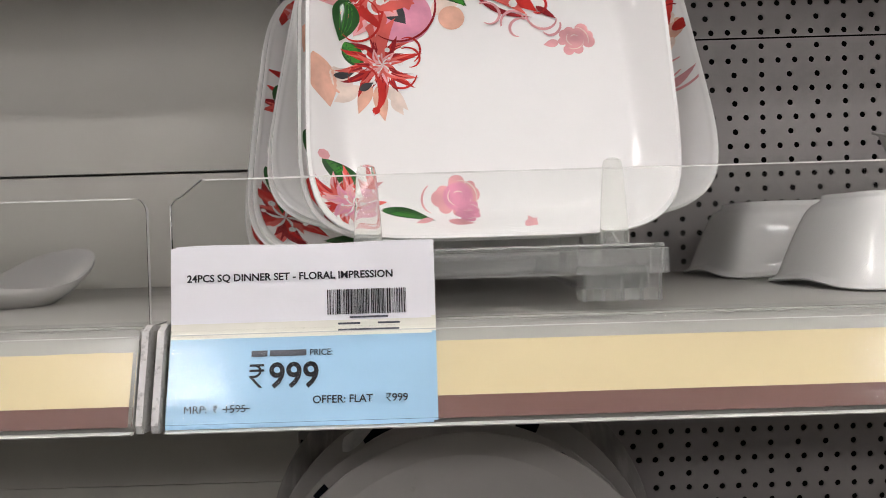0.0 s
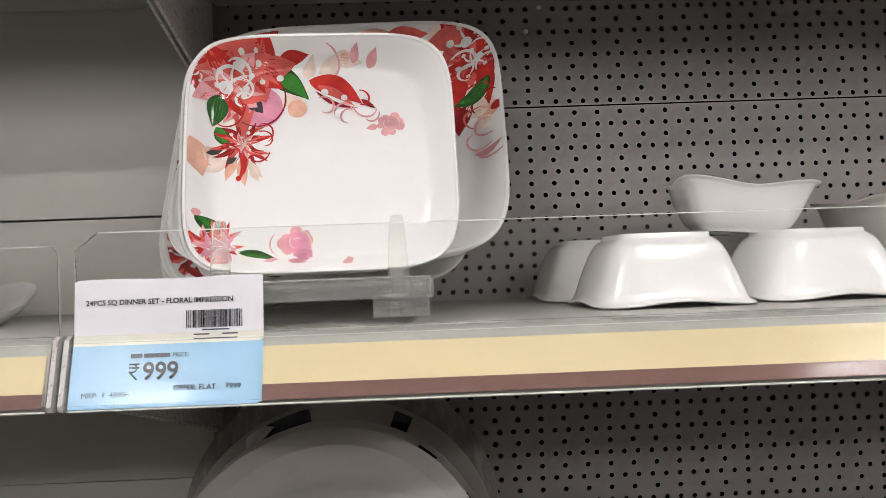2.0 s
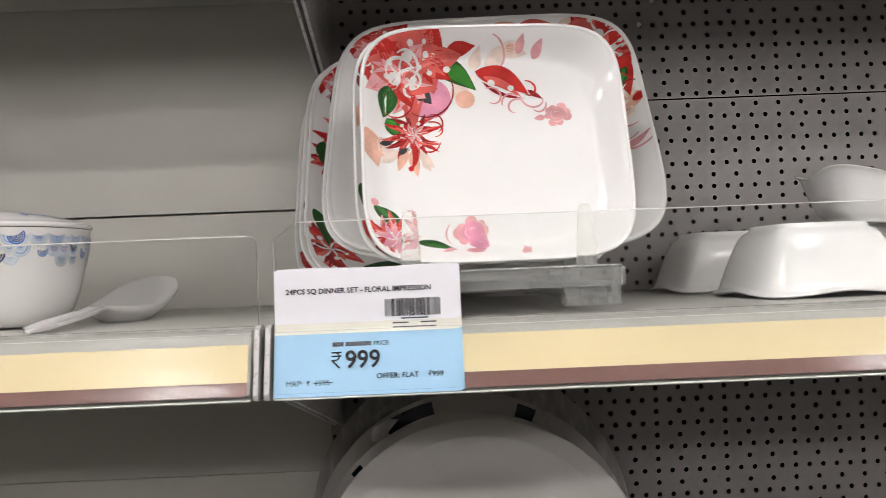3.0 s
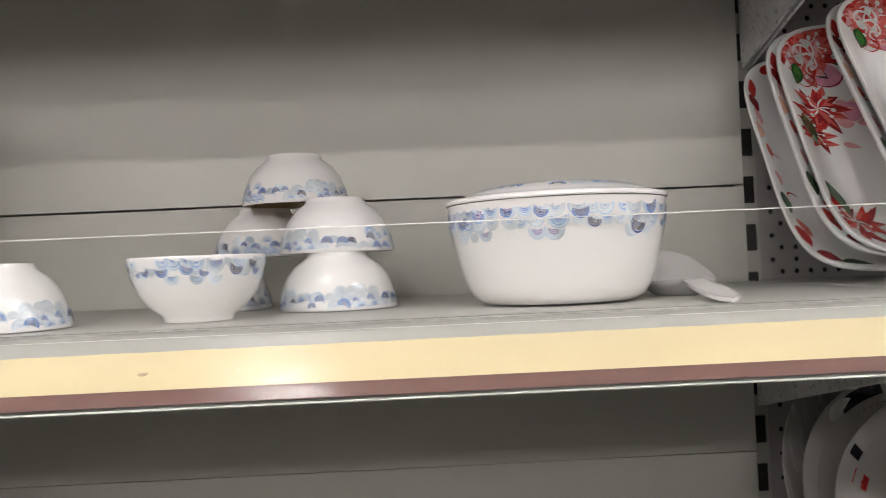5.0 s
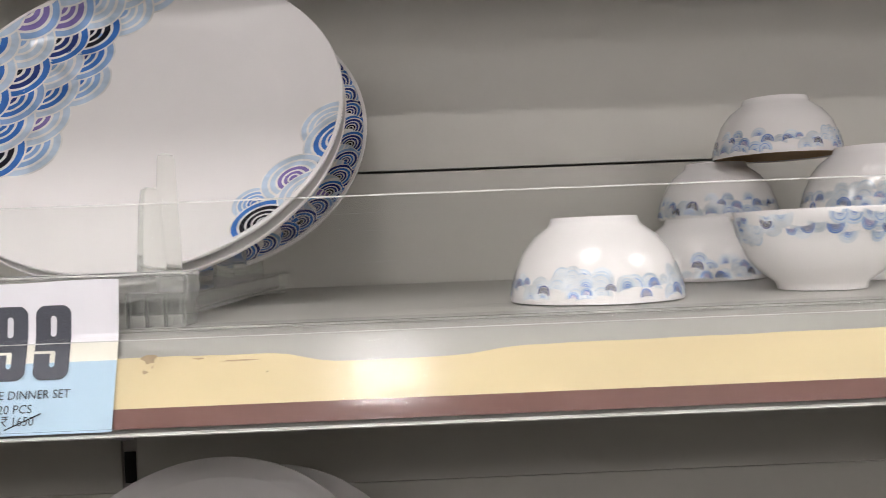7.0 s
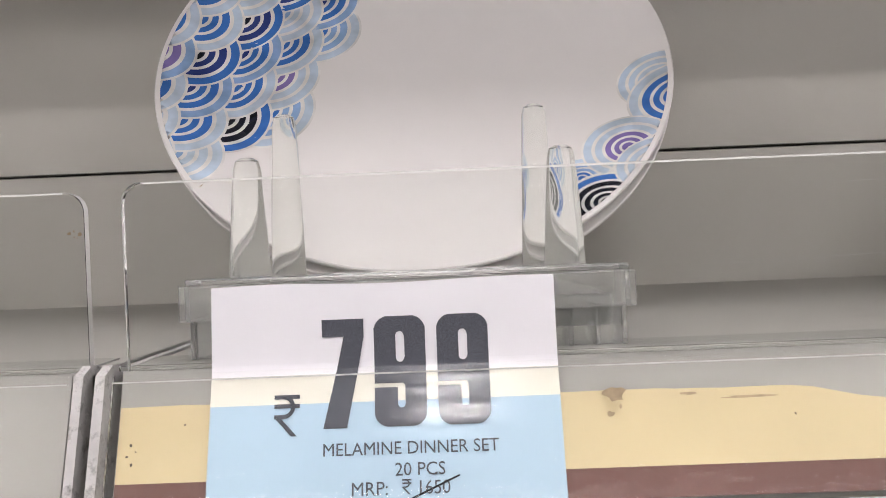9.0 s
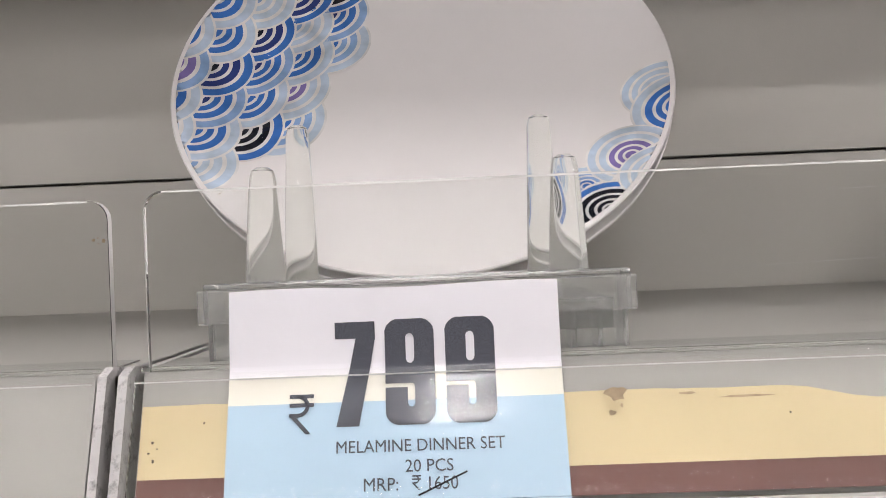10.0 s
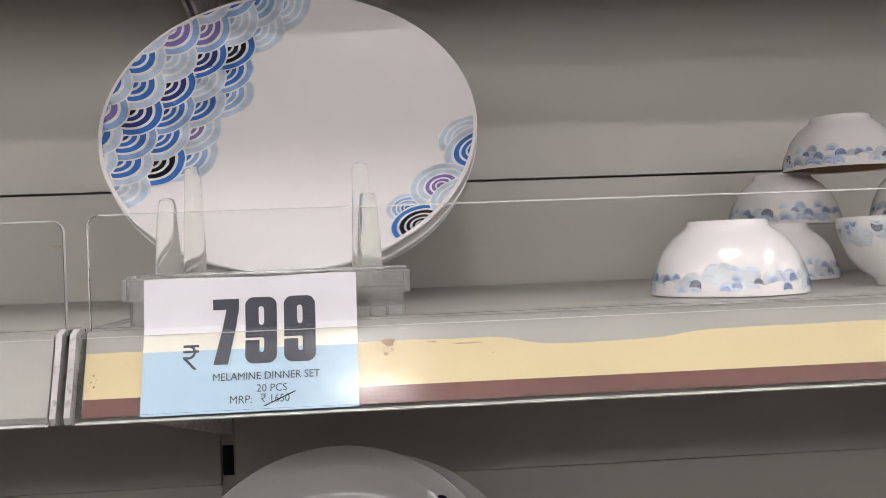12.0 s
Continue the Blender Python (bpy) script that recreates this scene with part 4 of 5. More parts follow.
def front_motifs(p, a, b):
    for u, v, l, w, t, m in ((-0.02, 0.74, 0.26, 0.12, 30, BLUSH), (0.10, 0.86, 0.22, 0.10, -10, BLUSH), (0.02, 0.60, 0.20, 0.09, 60, BLUSH), (-0.12, 0.70, 0.18, 0.10, 70, BLUSH), (0.16, 0.83, 0.07, 0.07, 40, PEACH),
                             (0.24, 0.82, 0.12, 0.07, 70, ROSE), (0.36, 0.78, 0.14, 0.08, 60, ROSE), (-0.30, 0.46, 0.26, 0.12, 40, BLUSH), (-0.33, 0.84, 0.24, 0.09, 8, RED),
                             (-0.96, 0.14, 0.30, 0.17, -74, PEACH), (-0.95, 0.10, 0.20, 0.12, -50, PEACH), (-0.86, 0.10, 0.20, 0.12, -60, BLUSH)):
        p.leaf(u * a, v * b, l * a, w * a, t, m)
        p.rise(0.000005)
    p.curl(0.02 * a, 0.80 * b, 0.13 * a, 80, -80, 0.2, 0.016 * a, ROSE)
    p.rise()
    corner_bouquet(p, a, b, -0.68 * a, 0.64 * b, 1.0)
    p.leaf(-0.10 * a, 0.68 * b, 0.46 * a, 0.18 * a, -27, RED, 0.10)
    p.rise()
    p.leaf(-0.04 * a, 0.63 * b, 0.34 * a, 0.07 * a, -32, CORAL, 0.06)
    p.leaf(-0.05 * a, 0.58 * b, 0.36 * a, 0.035 * a, -24, MAROON, -0.10)
    p.rise()
    p.dot(0.17 * a, 0.52 * b, 0.025 * a, GAP, 10)
    p.dot(0.02 * a, 0.57 * b, 0.03 * a, GAP, 10)
    p.dot(-0.19 * a, 0.43 * b, 0.075 * a, PEACH, 20)
    for u, v, r, s, e, m in ((0.02, 0.44, 0.09, 120, -120, ROSE), (0.18, 0.40, 0.09, 200, 10, ROSE), (0.30, 0.50, 0.08, 100, -110, RED), (0.20, 0.34, 0.08, 60, 260, ROSE), (0.36, 0.44, 0.12, 180, 340, ROSE), (0.36, 0.36, 0.08, 20, -130, ROSE)):
        p.curl(u * a, v * b, r * a, s, e, 0.5, 0.017 * a, m)
    p.leaf(0.30 * a, 0.50 * b, 0.14 * a, 0.04 * a, -35, MAROON)
    p.rise()
    p.lift = 0.00004
    p.rose(0.51 * a, 0.28 * b, 0.12 * a, ROSE, 20)
    p.leaf(0.42 * a, 0.26 * b, 0.09 * a, 0.05 * a, 190, ROSE)
    # spiky second bloom down the side
    p.lift = 0.00012
    p.leaf(-0.80 * a, 0.28 * b, 0.20 * a, 0.11 * a, -58, DKGREEN)
    p.rise()
    p.leaf(-0.80 * a, 0.28 * b, 0.17 * a, 0.08 * a, -60, GREEN)
    for u, v, l, w, t, m in ((-0.66, 0.02, 0.20, 0.08, -110, PEACH), (-0.62, 0.0, 0.22, 0.08, -80, PEACH), (-0.58, 0.0, 0.20, 0.07, -50, BLUSH), (-0.72, 0.0, 0.18, 0.08, -140, BLUSH), (-0.54, -0.08, 0.12, 0.06, -60, BLUSH)):
        p.leaf(u * a, v * b, l * a, w * a, t, m)
        p.rise(0.000005)
    p.flower(-0.61 * a, 0.14 * b, 0.24 * a, (RED, CORAL, MAROON), 14, 10, slim=0.20)
    p.flower(-0.59 * a, 0.13 * b, 0.12 * a, (CORAL, ROSE), 9, 0, slim=0.3)
    p.leaf(-0.62 * a, 0.06 * b, 0.24 * a, 0.045 * a, -95, RED, 0.15)
    p.leaf(-0.60 * a, 0.20 * b, 0.24 * a, 0.07 * a, 68, CORAL, 0.1)
    for u, v, r, s, e in ((-0.50, 0.06, 0.10, 0, -170), (-0.44, 0.16, 0.08, 120, -90), (-0.72, 0.04, 0.10, 0, 200), (-0.46, 0.24, 0.10, -60, 110)):
        p.curl(u * a, v * b, r * a, s, e, 0.45, 0.013 * a, RED)
    p.dot(-0.63 * a, -0.16 * b, 0.022 * a, RED, 8)
    p.leaf(-0.86 * a, 0.04 * b, 0.12 * a, 0.04 * a, 20, GREY)
    p.leaf(-0.72 * a, -0.03 * b, 0.09 * a, 0.045 * a, 30, GREY)
    p.rise()
    # lower corner
    p.lift = 0.00003
    p.leaf(-0.92 * a, -0.50 * b, 0.34 * a, 0.12 * a, -46, DKGREEN, 0.1)
    p.rise()
    p.leaf(-0.90 * a, -0.50 * b, 0.26 * a, 0.06 * a, -46, GREEN, 0.1)
    p.leaf(-0.62 * a, -0.78 * b, 0.30 * a, 0.07 * a, -14, DKGREEN, 0.06)
    p.rise()
    p.leaf(-0.56 * a, -0.80 * b, 0.20 * a, 0.04 * a, -14, GREEN, 0.06)
    p.flower(-0.79 * a, -0.74 * b, 0.22 * a, (CORAL, ROSE, RED), 12, 0, slim=0.26)
    p.flower(-0.76 * a, -0.76 * b, 0.15 * a, (ROSE, PINK), 8, 0, slim=0.4)
    p.lift = 0.00004
    for u, v, r, m in ((-0.20, -0.70, 0.15, ROSE), (-0.14, -0.80, 0.08, PINK)):
        p.rose(u * a, v * b, r * a, m, 10)
    p.leaf(-0.26 * a, -0.86 * b, 0.14 * a, 0.05 * a, -10, ROSE)
    p.leaf(-0.34 * a, -0.84 * b, 0.10 * a, 0.04 * a, 200, ROSE)
    p.curl(-0.30 * a, -0.74 * b, 0.12 * a, 120, 230, 0.4, 0.012 * a, ROSE)
    p.leaf(0.14 * a, -0.92 * b, 0.10 * a, 0.05 * a, 40, ROSE)
    p.leaf(0.20 * a, -0.92 * b, 0.09 * a, 0.04 * a, 110, ROSE)
    p.dot(-0.91 * a, -0.47 * b, 0.03 * a, ROSE, 8)


def dinner_motifs(p, a, b, dense=False):
    for u, v, l, w, t, m in ((0.0, 0.90, 0.34, 0.12, 0, PEACH), (0.22, 0.91, 0.30, 0.11, 0, CORAL), (0.50, 0.90, 0.20, 0.09, 10, BLUSH)):
        p.leaf(u * a, v * b, l * a, w * a, t, m)
    p.rise()
    corner_bouquet(p, a, b, -0.74 * a, 0.74 * b, 0.7)
    for u, v, r, m in ((0.84, 0.24, 0.10, BLUSH), (0.90, 0.16, 0.075, PEACH), (0.86, 0.08, 0.06, BLUSH)):
        p.dot(u * a, v * b, r * a, m, 14)
    p.rise()
    p.leaf(0.80 * a, 0.66 * b, 0.62 * a, 0.13 * a, -100, RED, -0.08)
    p.leaf(0.84 * a, 0.66 * b, 0.50 * a, 0.12 * a, -82, RED, 0.05)
    p.leaf(0.78 * a, 0.28 * b, 0.30 * a, 0.13 * a, -104, MAROON, -0.1)
    p.rise()
    p.flower(0.82 * a, 0.80 * b, 0.34 * a, (RED, CORAL, CORAL, MAROON), 10, 0, slim=0.5)
    p.flower(0.82 * a, 0.64 * b, 0.26 * a, (CORAL, RED, RED), 9, 20, slim=0.42)
    for u, v, r, a0, a1 in ((0.86, 0.72, 0.11, -60, 130), (0.76, 0.66, 0.10, 150, -60), (0.90, 0.58, 0.09, 20, 200), (0.78, 0.56, 0.08, 40, 280)):
        p.curl(u * a, v * b, r * a, a0, a1, 0.35, 0.022 * a, GAP)
    for u, v, r in ((0.78, 0.80, 0.04), (0.86, 0.66, 0.03), (0.94, 0.76, 0.03), (0.72, 0.62, 0.022)):
        p.dot(u * a, v * b, r * a, GAP, 12)
    p.leaf(0.92 * a, 0.46 * b, 0.32 * a, 0.14 * a, -140, DKGREEN, 0.1)
    p.rise()
    p.leaf(0.91 * a, 0.45 * b, 0.26 * a, 0.09 * a, -141, GREEN, 0.1)
    p.dot(0.955 * a, 0.16 * b, 0.04 * a, RED)
    for k in range(6):
        p.curl((0.84 + 0.06 * (k % 2)) * a, (0.36 - 0.10 * k) * b, 0.11 * a, 190 + 30 * k, 10 + 30 * k, 0.35, 0.018 * a, (RED, MAROON, CORAL, ROSE, ROSE, ROSE)[k])
    p.leaf(0.80 * a, -0.16 * b, 0.18 * a, 0.06 * a, 10, ROSE, -0.2)
    p.rise()
    p.rose(-0.52 * a, 0.26 * b, 0.17 * a, ROSE, 20)
    p.leaf(-0.66 * a, -0.02 * b, 0.12 * a, 0.05 * a, -20, ROSE)
    if dense:
        p.flower(-0.74 * a, 0.30 * b, 0.24 * a, (RED, MAROON, CORAL), 12, 0, slim=0.34)
        p.flower(-0.84 * a, 0.05 * b, 0.17 * a, (CORAL, RED, MAROON), 10, 0, slim=0.36)
        p.leaf(-0.90 * a, 0.20 * b, 0.26 * a, 0.12 * a, -80, DKGREEN)
        p.flower(-0.82 * a, -0.70 * b, 0.24 * a, (CORAL, MAROON, RED), 12, 0, slim=0.30)
        p.leaf(-0.94 * a, -0.40 * b, 0.30 * a, 0.10 * a, -70, DKGREEN, 0.1)
        p.leaf(-0.62 * a, -0.84 * b, 0.40 * a, 0.09 * a, -4, DKGREEN, 0.1)


def faint_motifs(p, a, b):
    """Pink petals along the rim, as they show on a plate that others mostly hide."""
    for u, v, l, w, t, m in ((-0.93, 0.50, 0.16, 0.07, -80, ROSE), (-0.92, 0.16, 0.12, 0.06, -95, CORAL), (-0.93, -0.10, 0.14, 0.06, -85, ROSE), (-0.90, -0.52, 0.20, 0.08, -60, CORAL), (-0.70, -0.90, 0.22, 0.07, -10, DKGREEN), (-0.80, 0.86, 0.22, 0.10, 10, RED), (-0.95, 0.80, 0.22, 0.10, -80, RED), (-0.95, 0.62, 0.16, 0.09, -70, MAROON), (-0.95, 0.36, 0.18, 0.08, -95, PEACH), (-0.95, -0.30, 0.20, 0.09, -85, DKGREEN), (-0.94, -0.60, 0.20, 0.11, -70, RED), (-0.86, -0.82, 0.20, 0.10, -30, MAROON)):
        p.leaf(u * a, v * b, l * a, w * a, t, m, 0.1)
        p.rise()
    for k in range(3):
        p.curl((-0.90 + 0.03 * k) * a, (0.36 - 0.34 * k) * b, 0.07 * a, 40, 200, 0.4, 0.014 * a, (ROSE, CORAL, RED)[k])


def dense_motifs(p, a, b):
    dinner_motifs(p, a, b, True)


square_plate(pose(0.1476, 0.0768, 1.5121, 90 - 14.3, 0, 2.8), 0.0932, 0.0880, "white square melamine plate with red and pink floral print", 1, front_motifs)
square_plate(pose(0.1540, 0.2000, 1.5470, 90 - 38, 0, -3), 0.1335, 0.1420, "larger white square plate with red floral corners", 2, dinner_motifs)
square_plate(pose(0.1250, 0.2700, 1.5280, 90 - 32, 0, 0), 0.1345, 0.1345, "white square dinner plate with red floral corner, further back", 3, dense_motifs)
square_plate(pose(0.1035, 0.3130, 1.5110, 90 - 32, 0, 1), 0.1290, 0.1290, "rearmost white square plate with a faint pink print", 4, faint_motifs)
square_plate(pose(0.1416, 0.0880, 1.5112, 90 - 14.3, 0, 2.8), 0.0932, 0.0880, "white square melamine plate close behind the front plate", 5, faint_motifs)
square_plate(pose(0.1495, 0.2110, 1.5450, 90 - 38, 0, -3), 0.1335, 0.1420, "larger white square plate close behind another", 6, faint_motifs)
square_plate(pose(0.1190, 0.2800, 1.5270, 90 - 32, 0, 0), 0.1345, 0.1345, "white square dinner plate close behind another", 7, faint_motifs)

# ---- small patterned bowls ----
SLIM = 0.957
BOWL_OUT = [(SLIM * r, z) for r, z in ((0.0245, 0.0), (0.0252, 0.0022), (0.0262, 0.0042), (0.0350, 0.0105), (0.0418, 0.0190), (0.0458, 0.0290), (0.0480, 0.0380), (0.0490, 0.0440))]


def wall_place(outer, R):
    """Lays a print on a turned wall: u round it, v up it."""
    def place(u, v, lift):
        v = min(max(v, outer[2][1]), outer[-1][1] - 0.0006)
        for (ra, za), (rb, zb) in zip(outer, outer[1:]):
            if v <= zb:
                r = ra + (rb - ra) * (v - za) / (zb - za)
                break
        a = u / R
        return ((r + lift + 0.00035) * math.cos(a), (r + lift + 0.00035) * math.sin(a), v)
    return place


def small_bowl(m, label, upright=False):
    t = thing("small_bowl", m, label, "bowl", "blue patterned small bowls")
    prof = [(0, 0.0025), (SLIM * 0.0225, 0.0025), (SLIM * 0.0230, 0.0)] + BOWL_OUT + [(SLIM * r, z) for r, z in ((0.0487, 0.0446), (0.0476, 0.0441), (0.0465, 0.0380), (0.0440, 0.0285), (0.0400, 0.0195), (0.0335, 0.0118), (0.0240, 0.0072), (0, 0.0065))]
    part("body", lathe(prof, 72), MELAMINE, t, smooth=50)
    p = Print(wall_place(BOWL_OUT, 0.049))
    part("lining", lathe([(SLIM * r, z) for r, z in ((0.0474, 0.0436), (0.0462, 0.0380), (0.0437, 0.0287), (0.0397, 0.0197), (0.0332, 0.0120), (0.0238, 0.0074), (0, 0.0067))], 72), LINING, t, "tan glazed inside", smooth=50)
    rnd = random.Random(3)
    n = 34
    for k in range(n):
        u = 2 * math.pi * 0.049 * (k + rnd.uniform(-0.25, 0.25)) / n
        for i, v in enumerate((0.0410, 0.0362, 0.0318)[:2 + (math.sin(k * 0.74) > 0.1)]):
            p.lift = 0.00008 + 0.00014 * (2 - i) + 0.00004 * (k % 3)
            if rnd.random() < 0.85:
                p.scale(u + rnd.uniform(-0.002, 0.002), v + rnd.uniform(-0.0012, 0.0012), rnd.uniform(0.0050, 0.0072), rnd.uniform(-105, -75), rnd.choice(CLOUDS), 16, 104)
    for k in range(24):
        u = 2 * math.pi * 0.049 * (k + rnd.uniform(-0.45, 0.45)) / 24
        p.lift = 0.00045
        p.scale(u, rnd.uniform(0.0330, 0.0415), rnd.uniform(0.0028, 0.0056), rnd.uniform(-110, -70), rnd.choice(EYES), 16, 108)
    p.done("wave_print", t, "blue wave print below the rim")
    return t


FLIP = pose(0, 0, 0.0446, 180)
first = small_bowl(pose(-0.6385, 0.107, 1.3922) @ FLIP, "small white bowl with blue wave rim, upside down on the shelf")
for x, y, lv, turn, lab in ((-0.418, 0.205, 0, 40, "small white bowl with blue wave rim, upside down, bearing another bowl"), (-0.420, 0.228, 1, 100, "small white bowl with blue wave rim, upside down on another bowl"),
                            (-0.530, 0.270, 0, 160, "small white bowl with blue wave rim, upside down behind another"), (-0.496, 0.325, 1, 250, "small white bowl with blue wave rim, upside down on another"),
                            (-0.461, 0.288, 2, 300, "small white bowl with blue wave rim, topping the stack of bowls")):
    c = copy_thing(first, pose(x, y, 1.3922 + 0.0447 * lv) @ FLIP @ pose(0, 0, 0, 0, 0, turn))
    tagged(c, lab)
c = copy_thing(first, pose(-0.507, 0.122, 1.3920) @ pose(0, 0, 0, 0, 0, 75))
tagged(c, "small white bowl with blue wave rim, standing upright")

# ---- lidded serving bowl ----
CAS_OUT = [(0.048, 0.0), (0.056, 0.0012), (0.0625, 0.0050), (0.0680, 0.0130), (0.0720, 0.0250), (0.0760, 0.0420), (0.0790, 0.0580), (0.0805, 0.0730)]
t = thing("serving_bowl", pose(-0.249, 0.156, 1.3920), "round white melamine serving bowl with lid and blue wave band", "serving bowl")
part("body", lathe([(0, 0.0015), (0.046, 0.0015)] + CAS_OUT + [(0.0795, 0.0735), (0.0770, 0.0730), (0.0750, 0.058), (0.0640, 0.012), (0.0500, 0.006), (0, 0.005)], 96), MELAMINE, t, smooth=50)
part("lid", lathe([(0, 0.0715), (0.0760, 0.0715), (0.0770, 0.0736), (0.0814, 0.0736), (0.0821, 0.0746), (0.0820, 0.0762), (0.0808, 0.0772), (0.0760, 0.0778), (0.0700, 0.0800), (0.0560, 0.0842), (0.0420, 0.0868), (0.0280, 0.0884), (0.0140, 0.0893), (0, 0.0895)], 96), MELAMINE, t, "smooth domed lid", smooth=35)
p = Print(wall_place(CAS_OUT, 0.0805))
rnd = random.Random(8)
for k in range(44):
    u = 2 * math.pi * 0.0805 * k / 44
    dip = 0.010 + 0.012 * abs(math.sin(k * 0.55)) + 0.003 * rnd.random()
    for i, v in enumerate(np.arange(0.0665, 0.0720 - dip, -0.0075)):
        p.lift = 0.00008 + 0.00014 * (3 - i) + 0.00004 * (k % 3)
        p.scale(u + rnd.uniform(-0.003, 0.003), v, rnd.uniform(0.0055, 0.0080), -90, rnd.choice(CLOUDS + FANS[:1] + FANS[2:3]), 16, 110)
p.lift = 0.0006
for k in range(24):
    p.lift = 0.0006
    p.scale(2 * math.pi * 0.0805 * (k + rnd.uniform(-0.4, 0.4)) / 24, rnd.uniform(0.0540, 0.0670), rnd.uniform(0.0040, 0.0076), rnd.uniform(-110, -70), rnd.choice(EYES), 18, 112)
p.done("wave_print", t, "blue wave band below the rim")


def lid_place(u, v, lift):
    r = min(math.hypot(u, v), 0.069)
    q = math.hypot(u, v) or 1
    z = 0.0842 if r < 0.056 else 0.0842 - (r - 0.056) * 0.3
    z = z + max(0, 0.056 - r) * 0.214
    return (u * r / q, v * r / q, z + lift + 0.0003)


p = Print(lid_place)
for k in range(26):
    a = 360 * k / 26
    r = 0.058 + 0.004 * rnd.random()
    if k % 5 != 3:
        p.scale(r * math.cos(radians(a)), r * math.sin(radians(a)), rnd.uniform(0.006, 0.009), a + 180, rnd.choice(FANS[:1] + FANS[5:6] + EYES[:1] + FANS[2:5]), 16, 130, False)
p.done("lid_print", t, "blue wave print on the lid")


# ---- serving spoon ----
def spoon(m, length, label):
    """A melamine ladle spoon: deep oval bowl on a rising curve, flat broad handle."""
    t = thing("serving_spoon", m, label, "spoon")
    n, bm, rings = 64, bmesh.new(), []
    for i in range(n + 1):
        s = i / n
        if s < 0.46:
            w = 0.0070 + 0.0030 * math.sin(math.pi * min(1, s / 0.2) / 2) - 0.003 * max(0, (s - 0.2) / 0.26)
            if s < 0.04:
                w *= math.sqrt(max(0.05, s / 0.04))
            z, dip = 0.004 + 0.010 * s / 0.46, 0.0008
        else:
            q = (s - 0.46) / 0.54
            w = max(0.007 * (1 - q), 0.0310 * math.sqrt(max(0.0004, 1 - (2 * q - 1) ** 2)))
            z, dip = 0.014 - 0.004 * math.sin(math.pi * min(1, q * 1.2)) + 0.022 * q ** 1.9, 0.0165 * math.sin(math.pi * q) ** 0.8
        ring = []
        for k in range(9):
            c = -1 + 2 * k / 8
            ring.append((s * length, w * c, z - dip * (1 - c * c)))
        for k in range(8, -1, -1):
            c = -1 + 2 * k / 8
            ring.append((s * length, w * c, z - dip * (1 - c * c) - 0.0026))
        rings.append([bm.verts.new(v) for v in ring])
    for a, b in zip(rings, rings[1:]):
        for k in range(18):
            bm.faces.new((a[k], a[(k + 1) % 18], b[(k + 1) % 18], b[k]))
    bm.faces.new(rings[0])
    bm.faces.new(rings[-1][::-1])
    bmesh.ops.recalc_face_normals(bm, faces=bm.faces)
    part("body", bm, MELAMINE_DULL, t, smooth=80)
    return t


spoon(pose(-0.1600, 0.044, 1.3915, 0, 0, 86), 0.222, "white melamine serving spoon lying beside the serving bowl")


# ---- square white bowls ----
def square_bowl(m, label, mat=MELAMINE_COOL, h=0.0520, w=0.0018, k=1.0, motif=None):
    t = thing("square_bowl", m, label, "bowl", "square melamine bowls")
    f = h / 0.055
    out = [(0.030, 5.0, 0.003, 0), (0.031, 5.0, 0.0002, 0), (0.0325, 5.0, 0.0, 0), (0.0355, 5.0, 0.0, 0), (0.0362, 5.0, 0.0006, 0), (0.0364, 5.0, 0.0030, 0), (0.0372, 5.0, 0.0042, 0), (0.0410, 5.0, 0.0066, 0.0001), (0.0440, 5.0, 0.0105, 0.0003), (0.0475, 5.0, 0.018, w * 0.3),
           (0.0525, 5.1, 0.032, w * 0.6), (0.0562, 5.2, 0.044, w * 0.85), (0.0585, 5.3, 0.0510, w), (0.0600, 5.4, 0.0528, w), (0.0622, 5.5, 0.0540, w), (0.0630, 5.5, 0.0550, w), (0.0624, 5.5, 0.0560, w), (0.0604, 5.4, 0.0562, w),
           (0.0575, 5.2, 0.0510, w), (0.0540, 5.1, 0.042, w * 0.8), (0.0500, 5.0, 0.031, w * 0.6), (0.0450, 5.0, 0.018, w * 0.3), (0.0380, 3.6, 0.0105, 0), (0.028, 3.4, 0.0075, 0)]
    secs = [(0, 0, 4, 0.003 * f, 0)] + [(a * k, a * k, q, z * f, v) for a, q, z, v in out] + [(0, 0, 4, 0.0075 * f, 0)]
    part("body", loft(secs, 112), mat, t, smooth=60)
    if motif:
        def place(u, v, lift):
            for (a0, q0, z0, w0), (a1, q1, z1, w1) in zip(out[7:12], out[8:13]):
                if v <= z1 * f:
                    break
            s = min(max((v / f - z0) / (z1 - z0), 0), 1)
            a, q = k * (a0 + (a1 - a0) * s) + lift + 0.0004, q0 + (q1 - q0) * s
            x = max(min(u, a * 0.995), -a * 0.995)
            return (x, -a * (1 - (abs(x) / a) ** q) ** (1 / q), min(max(v, z0 * f), z1 * f))
        p = Print(place)
        motif(p, k)
        p.done("floral_print", t, "pink floral print on the side")
    return t


OVER = pose(0, 0, 0.0550, 180)
sq = square_bowl(pose(0.3985, 0.164, 1.3922, 0, 0, 4) @ OVER, "square white melamine bowl with flared rim, upside down on shelf")
for x, y, turn, lab in ((0.5300, 0.186, 7, "square white melamine bowl with flared rim, upside down"), (0.3820, 0.305, 3, "square white melamine bowl, upside down at the back"),
                        (0.5160, 0.318, 5, "square white melamine bowl, upside down in the back row")):
    tagged(copy_thing(sq, pose(x, y, 1.3922, 0, 0, turn) @ OVER), lab)
square_bowl(pose(0.4870, 0.225, 1.4470, 0, 5, -6), "shallow square white bowl with wavy rim, resting on upturned bowls", h=0.0405, w=0.0030, k=0.93)


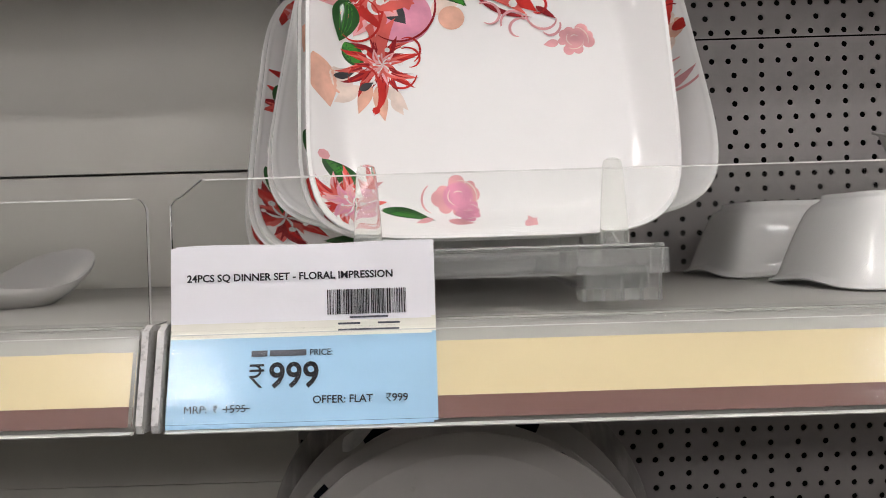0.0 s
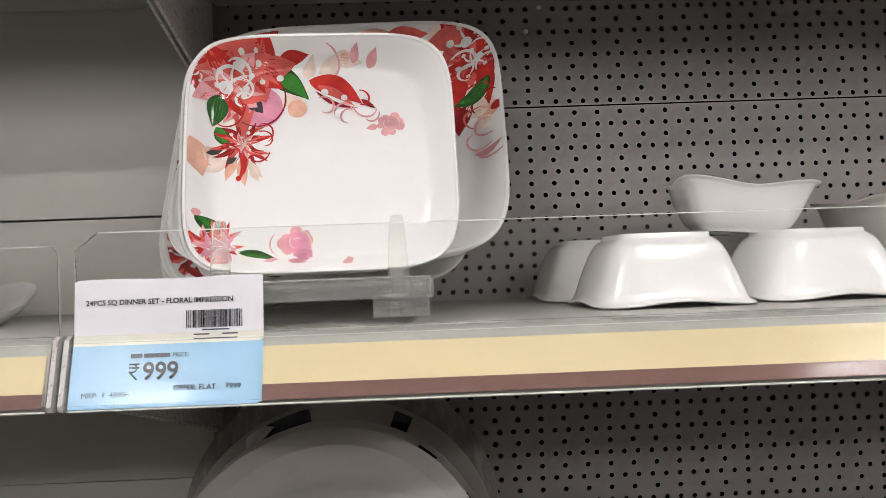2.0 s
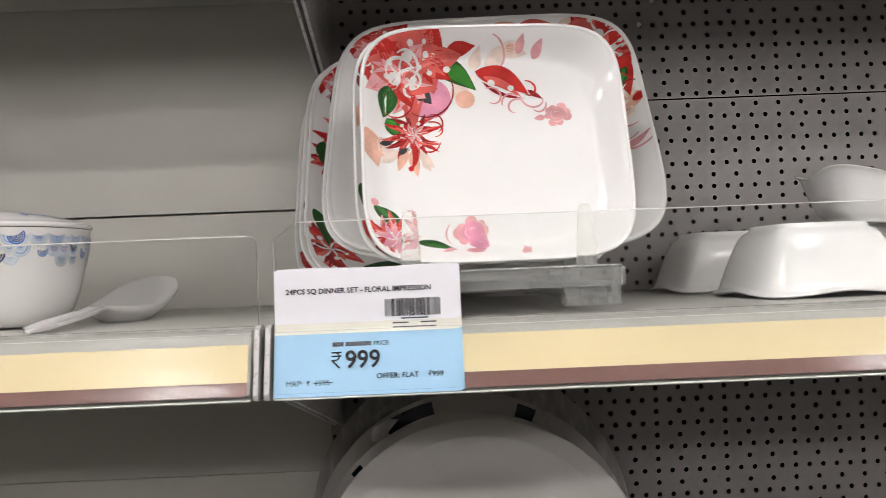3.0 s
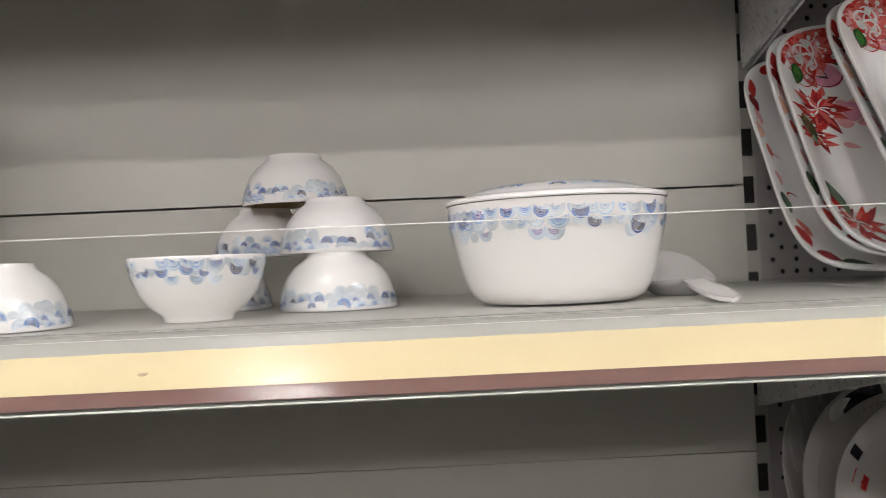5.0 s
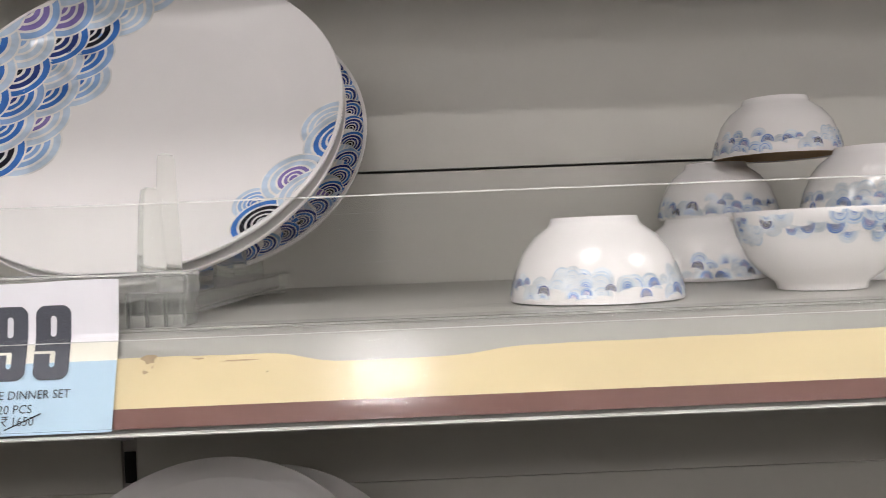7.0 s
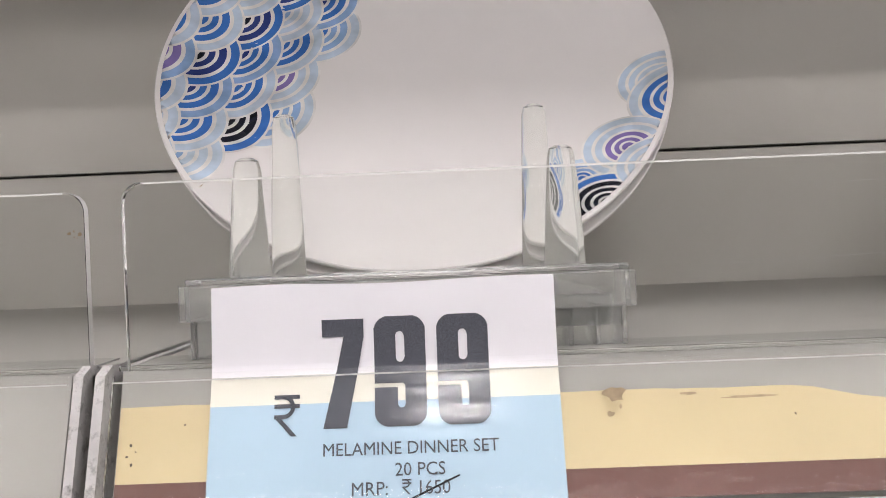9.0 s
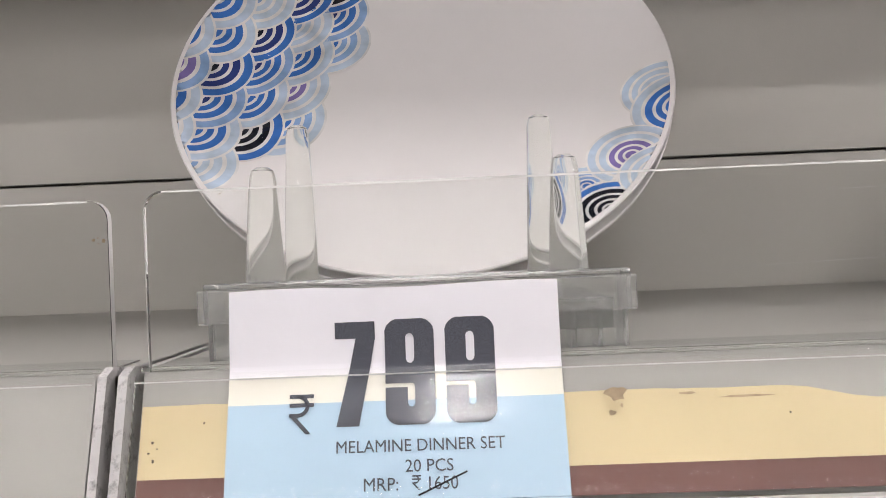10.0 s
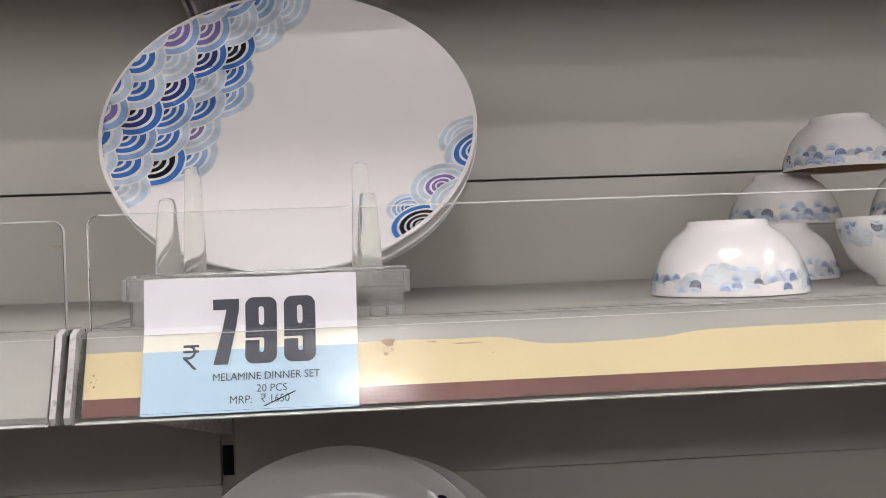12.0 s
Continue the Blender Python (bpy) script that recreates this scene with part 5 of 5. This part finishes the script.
def bowl_flowers(p, k):
    for u, v, r, m in ((-0.040, 0.058, 0.0055, (ROSE, BLUSH, CORAL)), (-0.038, 0.044, 0.0050, (CORAL, ROSE, BLUSH)), (-0.036, 0.030, 0.0050, (ROSE, BLUSH)), (-0.026, 0.050, 0.0045, (BLUSH, ROSE)), (-0.010, 0.028, 0.0050, (ROSE, BLUSH))):
        p.flower(u * k, v, r, m, 7, 20)
        p.curl(u * k + 0.004, v - 0.005, 0.004, 100, -120, 0.4, 0.0006, ROSE)


square_bowl(pose(0.6480, 0.225, 1.3922, 0, 0, 4), "deep square ivory bowl with pink floral print", MELAMINE_WARM, 0.0780, 0.0025, 1.12, bowl_flowers)

# ---- plates on the shelf below ----
LOWER = 1.043
plate_stand(pose(0.135, 0.055, LOWER), 0.0765, 0.0560, ((0.011, 0.037), (0.062, 0.045), (0.120, 0.05), (0.175, 0.05), (0.230, 0.05)), "clear moulded plate stand on the lower shelf")
plate_stand(pose(-0.900, 0.060, LOWER), 0.0705, 0.0502, ((0.011, 0.037), (0.062, 0.045), (0.120, 0.05), (0.175, 0.05), (0.230, 0.05)), "clear moulded plate stand on the lower shelf")


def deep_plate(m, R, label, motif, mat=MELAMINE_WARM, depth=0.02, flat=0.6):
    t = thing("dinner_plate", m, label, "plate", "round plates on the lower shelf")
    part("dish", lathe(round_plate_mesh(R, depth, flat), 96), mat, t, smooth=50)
    p = Print(plate_surface(R, depth, flat))
    motif(p, R)
    p.done("rim_print", t, "printed motif near the rim")
    return t


def block_motif(p, R):
    """Curved black blocks round the rim, with a red corner between two of them."""
    for a0, a1, r0, r1, m in ((47, 56, 0.84, 0.97, BLACK), (35, 42, 0.80, 0.94, BLACK), (22, 29, 0.86, 0.97, BLACK), (138, 143, 0.90, 0.97, BLACK), (146, 153, 0.80, 0.90, RED), (168, 176, 0.82, 0.96, BLACK)):
        p.ring(0, 0, r0 * R, r1 * R, a0, a1, m, 10, 8)


def wedge_motif(p, R):
    p.ring(0, 0, 0.84 * R, 0.97 * R, 104, 126, BLACK, 16, 8)
    p.rise(0.00012)
    p.leaf(0.93 * R * math.cos(radians(134)), 0.93 * R * math.sin(radians(134)), 0.24 * R, 0.09 * R, 40, GAP, 0.1)
    p.ring(0, 0, 0.86 * R, 0.97 * R, 60, 68, BLACK, 10, 8)


def leaf_motif(p, R):
    for a in (48, 36, 24):
        t = radians(a)
        u, v = 0.86 * R * math.cos(t), 0.86 * R * math.sin(t)
        p.leaf(u, v, 0.12 * R, 0.04 * R, a - 60, BLACK, 0.1)
        p.leaf(u, v, 0.10 * R, 0.05 * R, a - 100, DKGREEN, 0.1)
    p.curl(0, 0, 0.86 * R, 20, 60, 0.0, 0.012 * R, GREY)


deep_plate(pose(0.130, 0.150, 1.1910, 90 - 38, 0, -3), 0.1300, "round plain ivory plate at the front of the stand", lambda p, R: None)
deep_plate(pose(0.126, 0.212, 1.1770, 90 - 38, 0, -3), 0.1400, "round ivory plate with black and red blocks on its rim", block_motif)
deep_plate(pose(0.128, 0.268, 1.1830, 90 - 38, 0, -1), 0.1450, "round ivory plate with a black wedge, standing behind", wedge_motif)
deep_plate(pose(0.130, 0.308, 1.1950, 90 - 31, 0, 1), 0.1510, "round grey streaked plate, rearmost in the stand", lambda p, R: None, RIBBED)
deep_plate(pose(-0.895, 0.218, 1.1645, 90 - 36, 0, 0), 0.1290, "round white plate with a small dark leaf print", leaf_motif, MELAMINE)
deep_plate(pose(-0.868, 0.262, 1.1450, 90 - 34, 0, 3), 0.1290, "round white plate standing behind the leaf plate", leaf_motif, MELAMINE)
